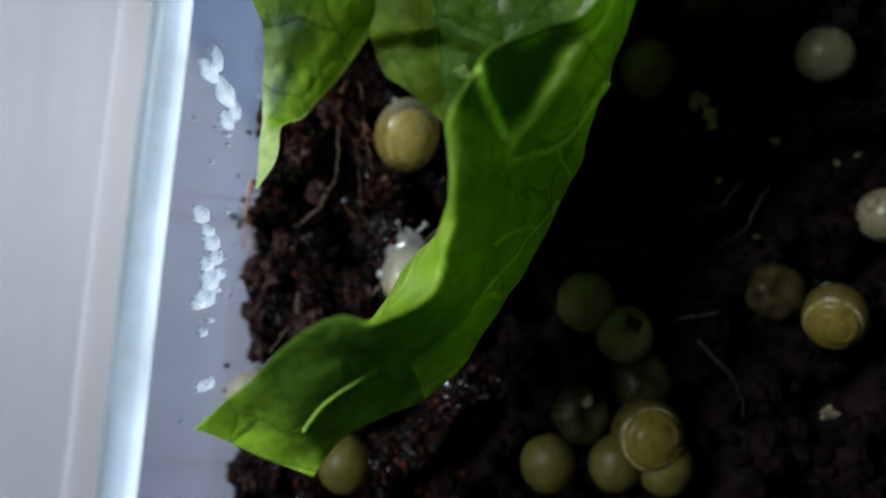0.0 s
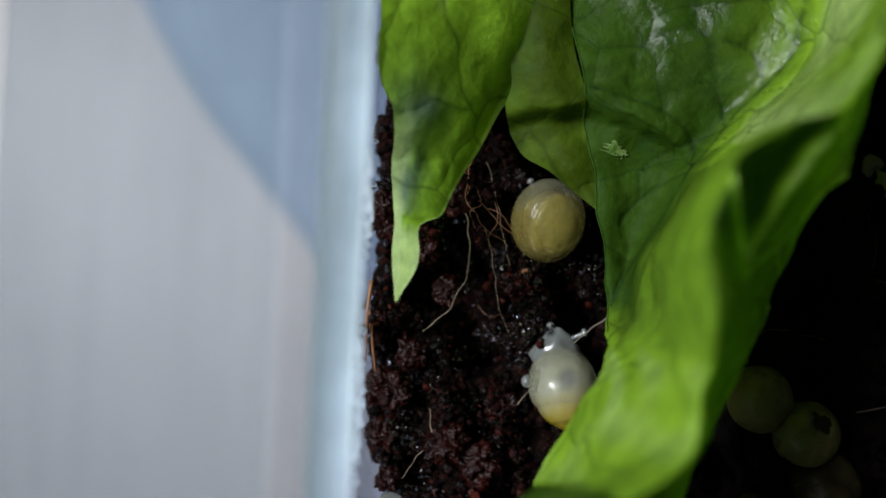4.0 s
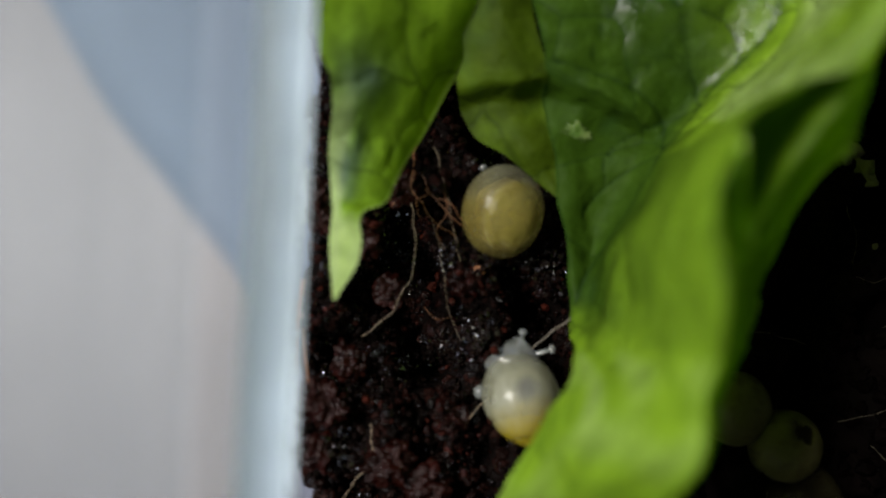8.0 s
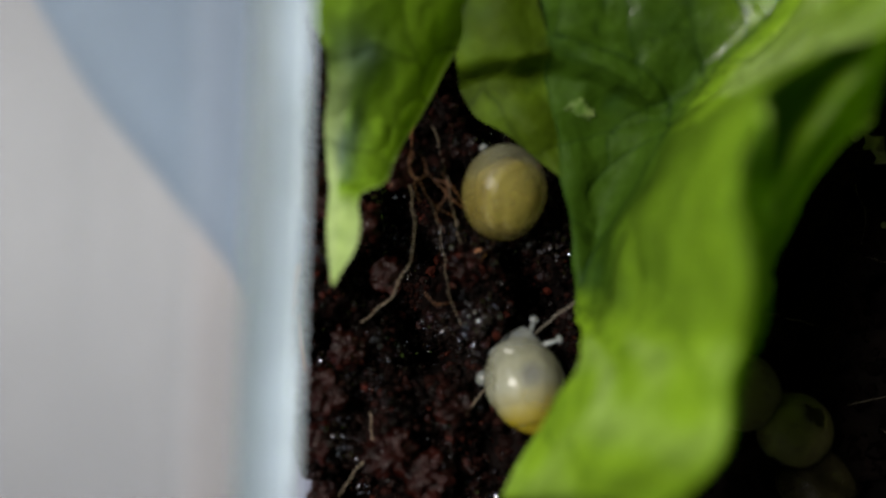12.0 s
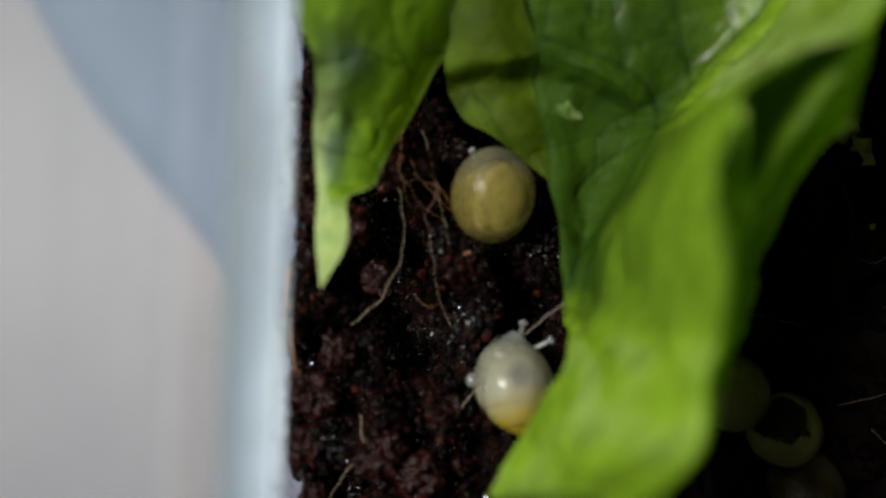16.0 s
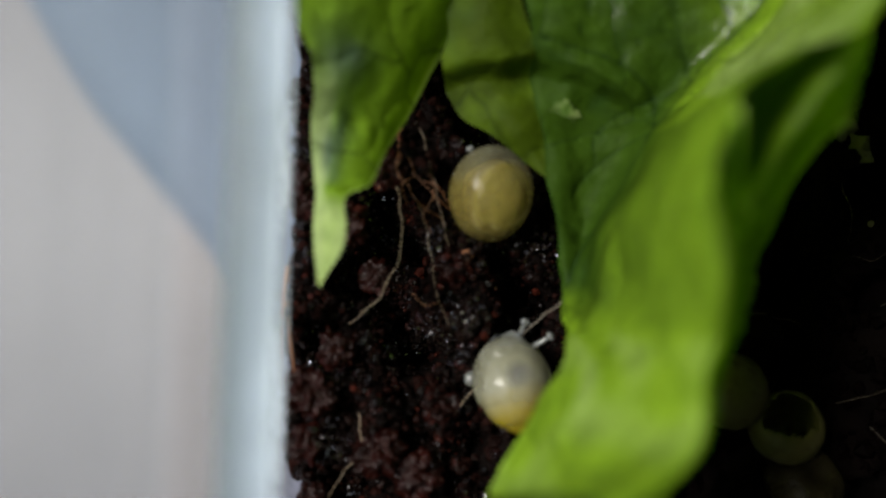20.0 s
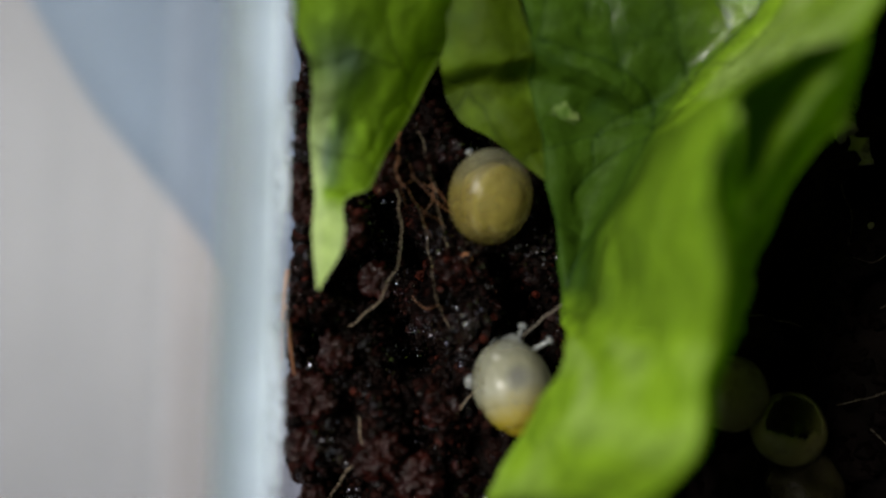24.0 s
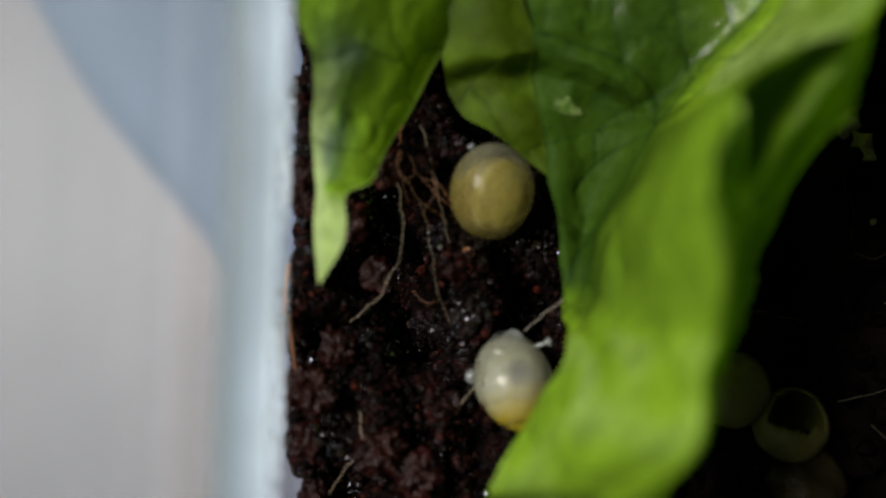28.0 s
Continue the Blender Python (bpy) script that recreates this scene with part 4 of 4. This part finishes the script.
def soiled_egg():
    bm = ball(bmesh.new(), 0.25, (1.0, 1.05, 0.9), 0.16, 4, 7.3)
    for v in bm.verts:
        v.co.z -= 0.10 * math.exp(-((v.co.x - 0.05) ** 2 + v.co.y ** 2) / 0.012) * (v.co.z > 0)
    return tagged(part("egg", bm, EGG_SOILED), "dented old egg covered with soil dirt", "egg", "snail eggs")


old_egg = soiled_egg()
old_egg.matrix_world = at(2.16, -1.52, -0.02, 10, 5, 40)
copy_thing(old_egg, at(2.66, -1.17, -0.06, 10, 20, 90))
# The dirty egg's dark colour stands in for shade on these two.
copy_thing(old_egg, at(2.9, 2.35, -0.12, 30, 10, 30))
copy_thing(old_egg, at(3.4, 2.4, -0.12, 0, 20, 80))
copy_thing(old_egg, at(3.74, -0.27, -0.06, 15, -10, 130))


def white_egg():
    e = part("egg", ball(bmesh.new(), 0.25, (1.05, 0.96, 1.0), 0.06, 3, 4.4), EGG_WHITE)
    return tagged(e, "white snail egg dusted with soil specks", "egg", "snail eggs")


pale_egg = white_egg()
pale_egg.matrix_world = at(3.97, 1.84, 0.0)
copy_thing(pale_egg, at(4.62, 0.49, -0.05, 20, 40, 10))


def broken_egg():
    """An empty shell torn open on one side."""
    bm = ball(bmesh.new(), 0.25, (1.0, 1.0, 1.0), 0.04, 4, 2.2)
    gone = [f for f in bm.faces if f.calc_center_median().normalized().dot(Vector((-0.25, 0.1, 0.96))) > 0.70 + 0.26 * noise.noise(f.calc_center_median() * 13)]
    chip = pose(0, 0, 0, 30, -105, 50).to_3x3().transposed() @ Vector((0.25, 0.45, 0.85)).normalized()
    gone += [f for f in bm.faces if f not in gone and f.calc_center_median().normalized().dot(chip) > 0.955 + 0.06 * noise.noise(f.calc_center_median() * 17)]
    bmesh.ops.delete(bm, geom=gone, context="FACES")
    e = thick(part("broken_egg", bm, EGG_TORN), 0.1)
    return tagged(e, "hatched egg shell torn open, with a ragged dark hole", "egg shell", "snail eggs")


BROKEN = broken_egg()


def make_ringed_snail(x, y, z, k, rx, ry, rz, label, shell=None):
    s = tagged(new("snail"), label, "snail", "baby snails")
    s.matrix_world = at(x, y, z)
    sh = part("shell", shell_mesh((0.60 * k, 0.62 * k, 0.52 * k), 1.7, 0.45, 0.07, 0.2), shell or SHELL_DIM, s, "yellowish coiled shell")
    part("body", ball(bmesh.new(), 0.23 * k, (1, 1, 0.85), 0.12, 3, 5.0), BODY_PALE if shell else BODY, s, "soft body seen through the shell")
    sh.matrix_basis = at(0, 0, 0, rx, ry, rz)
    part("foot", ball(bmesh.new(), 0.17 * k, (1.0, 1.2, 0.4), 0.1, 3, 3.0, (0.0, 0.1 * k, -0.2 * k)), FLESH, s)
    return s


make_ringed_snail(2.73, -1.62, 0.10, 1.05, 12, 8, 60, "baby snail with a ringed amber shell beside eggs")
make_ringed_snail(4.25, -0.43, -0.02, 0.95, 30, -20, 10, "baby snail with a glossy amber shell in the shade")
make_ringed_snail(-0.70, -1.66, 0.15, 0.9, 60, 10, 30, "pale baby snail by the clear side, under the leaf", SHELL_PALE)


# ---- roots ----
def root(points, r0, r1, material, label):
    return tagged(part("root", tube(bmesh.new(), [q + Vector((0.028 * noise.noise(q * 8), 0.02 * noise.noise(q * 8 + Vector((4, 0, 0))), 0)) for q in spline(points, 12)], r0 * 0.27, r1 * 0.24, 6), material), label, "root", "fine roots")


root([(-0.22, 0.80, 0.16), (-0.17, 0.55, 0.20), (-0.22, 0.30, 0.16), (-0.34, 0.06, 0.12), (-0.52, -0.11, 0.05)], 0.016, 0.012, ROOT, "pale crooked root lying on the soil")
root([(-0.10, 1.20, 0.14), (0.0, 0.95, 0.2), (0.07, 0.62, 0.2), (0.16, 0.30, 0.08)], 0.012, 0.008, ROOT, "thin straight brownish root")
root([(-0.14, 0.9, 0.2), (0.02, 0.74, 0.24), (0.2, 0.60, 0.16)], 0.014, 0.010, ROOT_BROWN, "knotted brown root touching the shell")
root([(-0.24, 1.05, 0.14), (-0.2, 0.85, 0.2), (-0.08, 0.7, 0.22), (0.12, 0.56, 0.12)], 0.014, 0.010, ROOT_BROWN, "knotted brown root on the soil")
root([(-0.08, 0.72, 0.14), (0.0, 0.4, 0.14), (0.06, 0.1, 0.12), (0.17, -0.13, 0.06)], 0.008, 0.006, ROOT, "hair-thin pale root on the soil")
for pts in ([(-0.26, 1.12, 0.12), (-0.22, 0.98, 0.2), (-0.27, 0.86, 0.16), (-0.36, 0.78, 0.1)], [(-0.18, 1.02, 0.16), (-0.12, 0.88, 0.22), (-0.2, 0.8, 0.2), (-0.14, 0.7, 0.14)], [(-0.06, 0.84, 0.2), (0.04, 0.8, 0.24), (0.12, 0.7, 0.2), (0.17, 0.64, 0.2)], [(-0.2, 1.2, 0.1), (-0.24, 1.0, 0.2), (-0.2, 0.84, 0.22)], [(0.0, 0.9, 0.2), (0.02, 0.72, 0.22), (-0.04, 0.6, 0.16), (0.03, 0.5, 0.1)]):
    root(pts, 0.015, 0.008, ROOT_BROWN, "kinked reddish brown rootlet on the soil")
root([(-0.12, 0.1, 0.05), (-0.02, 0.02, 0.08), (0.1, 0.04, 0.06)], 0.010, 0.006, ROOT_BROWN, "short dark rootlet on the soil")
root([(-0.08, -1.0, 0.08), (0.0, -1.12, 0.1), (0.05, -1.22, 0.06)], 0.014, 0.010, ROOT, "short pale bit of root on soil")
root([(0.20, -0.72, 0.06), (0.28, -0.58, 0.1), (0.36, -0.5, 0.12)], 0.016, 0.010, ROOT, "yellowish thread of root under the snail")
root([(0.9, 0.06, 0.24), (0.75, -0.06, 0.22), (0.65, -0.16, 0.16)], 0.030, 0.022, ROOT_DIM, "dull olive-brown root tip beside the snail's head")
root([(-0.45, -0.72, 0.06), (-0.42, -0.95, 0.1), (-0.52, -1.1, 0.1), (-0.62, -1.25, 0.06)], 0.014, 0.010, ROOT, "pale crooked root on the soil")
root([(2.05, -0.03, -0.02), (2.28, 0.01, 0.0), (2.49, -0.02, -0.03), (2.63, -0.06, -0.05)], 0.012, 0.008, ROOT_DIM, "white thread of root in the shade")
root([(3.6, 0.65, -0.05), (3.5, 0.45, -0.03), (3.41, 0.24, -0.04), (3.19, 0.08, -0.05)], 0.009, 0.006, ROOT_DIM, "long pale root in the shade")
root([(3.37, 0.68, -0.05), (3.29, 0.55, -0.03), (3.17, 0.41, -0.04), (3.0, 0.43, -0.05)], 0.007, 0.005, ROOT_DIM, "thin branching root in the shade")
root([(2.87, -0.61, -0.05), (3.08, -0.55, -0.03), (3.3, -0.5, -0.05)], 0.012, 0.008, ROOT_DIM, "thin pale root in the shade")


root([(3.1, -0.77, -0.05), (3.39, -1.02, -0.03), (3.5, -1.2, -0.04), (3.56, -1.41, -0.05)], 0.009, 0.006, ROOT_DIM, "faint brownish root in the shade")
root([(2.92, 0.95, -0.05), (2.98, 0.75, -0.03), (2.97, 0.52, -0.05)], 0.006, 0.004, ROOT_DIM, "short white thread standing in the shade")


# ---- bits on the soil and on the side ----
def shard(name, size, bend, seed, material, label, category, x, y, z, rx, ry, rz):
    """A thin ragged flake, slightly bent."""
    g = random.Random(seed)
    n = 9
    rim = [Vector((math.cos(6.283 * k / n), math.sin(6.283 * k / n) * 0.75, 0)) * size * g.uniform(0.55, 1.1) for k in range(n)]
    bm = bmesh.new()
    top = [bm.verts.new(q + Vector((0, 0, bend * q.x * q.x / size))) for q in rim]
    low = [bm.verts.new(v.co - Vector((0, 0, 0.025))) for v in top]
    mid, under = bm.verts.new((0, 0, 0.02)), bm.verts.new((0, 0, -0.02))
    for k in range(n):
        j = (k + 1) % n
        bm.faces.new((top[k], top[j], mid)), bm.faces.new((low[j], low[k], under)), bm.faces.new((top[j], top[k], low[k], low[j]))
    ob = tagged(part(name, bm, material, None, "", False), label, category)
    ob.matrix_world = at(x, y, z, rx, ry, rz)
    return ob


shard("egg_shell_piece", 0.13, 0.4, 4, EGG_WHITE, "torn piece of pale egg shell lying on soil", "egg shell", 2.90, 1.33, 0.04, 20, 10, 30)
shard("egg_shell_piece", 0.15, 0.5, 8, EGG_WHITE, "curved piece of pale egg shell lying on soil", "egg shell", 3.01, 1.16, 0.03, -30, 10, 80)
shard("egg_shell_piece", 0.07, 0.3, 18, EGG_WHITE, "small pale flake lying on an old egg", "egg shell", 2.19, -1.38, 0.185, -20, 10, 50)
shard("egg_shell_piece", 0.10, 0.3, 15, EGG_WHITE, "small white piece of egg shell in soil", "egg shell", 4.27, -1.27, -0.04, 30, 20, 10)
shard("bark_flake", 0.07, 0.2, 21, ROOT_BROWN, "reddish brown bark flake beside the snail", "bark", 0.25, 0.34, 0.10, 25, -15, 40)
for k, (x, y, r) in enumerate(((3.67, 1.09, 0.05), (3.58, 0.20, 0.035), (3.19, 0.67, 0.03), (3.28, 1.17, 0.03), (4.23, 0.94, 0.04), (4.30, -0.10, 0.03), (4.48, 1.07, 0.04), (3.53, -0.93, 0.06))):
    shard("perlite_speck", r, 0.3, 40 + k, EGG_WHITE, "small white speck of perlite in the dark soil", "speck", x, y, soil_height(x, y) + 0.08, 20 * k, 15, 33 * k)


def wall_speck(y, z, w, h):
    ob = part("soil_speck", ball(bmesh.new(), 1.0, (0.03, w, h), 0.4, 2, y), SOIL)
    ob.matrix_world = at(wall_x(z) + 0.03, y, z, 0, 8, 0)
    return tagged(ob, "dark speck of soil stuck on the clear side", "soil speck")


wall_speck(-1.40, 0.30, 0.02, 0.06)
wall_speck(-1.62, 0.25, 0.015, 0.03)
wall_speck(0.62, 0.45, 0.02, 0.02)


def soil_lump(x, y, z, r, seed):
    bm = ball(bmesh.new(), r, (1, 1, 0.8), 0.0, 5)
    for v in bm.verts:
        d = v.co.normalized() * 1.0 + Vector((seed, 0, 0))
        big, small = noise.voronoi(d * 2.6)[0][0], noise.voronoi(d * 6.5)[0][0]
        v.co *= 1.05 + 0.40 * noise.noise(d * 1.9) + 0.45 * (0.35 - big) + 0.10 * (0.4 - small) + 0.10 * noise.noise(d * 9.0) + 0.08 * noise.noise(d * 21.0)
    ob = tagged(part("soil_lump", bm, CLOD), "crumbly wet brown lump of soil by the clear side", "soil lump", "soil lumps")
    ob.matrix_world = at(x, y, z)


for k, (x, y, z, r) in enumerate(((-0.86, 0.84, 0.16, 0.10), (-0.84, 0.68, 0.08, 0.12), (-0.82, -0.55, 0.04, 0.14), (-0.80, -0.92, 0.02, 0.13), (-0.74, -1.28, 0.0, 0.10), (-0.72, -0.60, 0.08, 0.13), (-0.30, -0.98, 0.06, 0.16), (-0.60, -0.30, 0.04, 0.12), (-0.55, 0.55, 0.08, 0.14), (-0.30, 0.92, 0.10, 0.13), (-0.05, -1.12, 0.04, 0.17), (0.18, 0.30, 0.02, 0.12), (-0.35, 0.20, 0.03, 0.11), (0.10, -0.65, 0.03, 0.12))):
    soil_lump(x, y, z, r, 50 + k)


def bark_sliver(points, label):
    return tagged(part("bark_sliver", tube(bmesh.new(), spline(points, 6), 0.02, 0.008, 5), ROOT_BROWN), label, "bark")


bark_sliver([(-0.93, 0.25, 0.14), (-0.95, 0.0, 0.18), (-0.95, -0.38, 0.14)], "thin brown bark sliver along the clear side")
bark_sliver([(-0.93, 0.02, 0.12), (-0.91, -0.2, 0.12), (-0.87, -0.47, 0.08)], "thin brown bark sliver on the soil's edge")


def motions():
    walk(BROKEN, [(0.0, at(2.46, -0.78, 0.04, 30, -105, 50)), (13.0, at(2.45, -0.78, 0.04, 30, -100, 50)), (14.5, at(2.455, -0.775, 0.04, 15, -55, 30)), (16.0, at(2.46, -0.77, 0.04, -14, -8, 0)), (17.5, at(2.47, -0.77, 0.04, -20, 4, 0)), (28.0, at(2.50, -0.76, 0.04, -20, 8, -6))])
    walk(HEAD, [(0.0, at(-0.07, 0.29, -0.04, 0, 0, 8)), (2.0, at(-0.07, 0.30, -0.04, 0, 0, 8)), (5.0, at(-0.05, 0.28, -0.04, 0, 0, 0)), (9.0, at(-0.03, 0.23, -0.04, 0, 0, -6)), (16.0, at(-0.01, 0.19, -0.04, 0, 0, -8)), (28.0, at(-0.01, 0.18, -0.04, 0, 0, -8))])
    walk(STALK_L, [(0.0, at(-0.05, 0.13, 0.02, 15, 0, 18)), (2.5, at(-0.05, 0.12, 0.02, 15, 0, 14)), (5.0, at(-0.01, 0.09, 0.02, 15, 0, 8)), (6.5, at(0.0, 0.11, 0.02, 15, 0, 4)), (9.0, at(0.03, 0.13, 0.02, 15, 0, 0)), (13.0, at(0.04, 0.15, 0.02, 15, 0, -6)), (18.0, at(0.03, 0.15, 0.02, 15, 0, 2)), (20.0, at(0.04, 0.16, 0.02, 15, 0, -12)), (24.0, at(0.03, 0.15, 0.02, 15, 0, -10)), (24.4, at(0.03, 0.09, 0.01, 15, 0, -10)), (24.8, at(0.03, 0.03, 0.0, 15, 0, -10)), (28.0, at(0.03, 0.02, 0.0, 15, 0, -8))])
    walk(STALK_R, [(0.0, at(0.06, 0.10, 0.02, 15, 0, -52)), (5.0, at(0.09, 0.06, 0.02, 15, 0, -66)), (13.0, at(0.11, 0.06, 0.02, 15, 0, -60)), (20.0, at(0.13, 0.08, 0.02, 15, 0, -48)), (26.0, at(0.125, 0.075, 0.02, 15, 0, -56)), (27.0, at(0.11, 0.06, 0.02, 15, 0, -60)), (28.0, at(0.105, 0.055, 0.02, 15, 0, -60))])


motions()
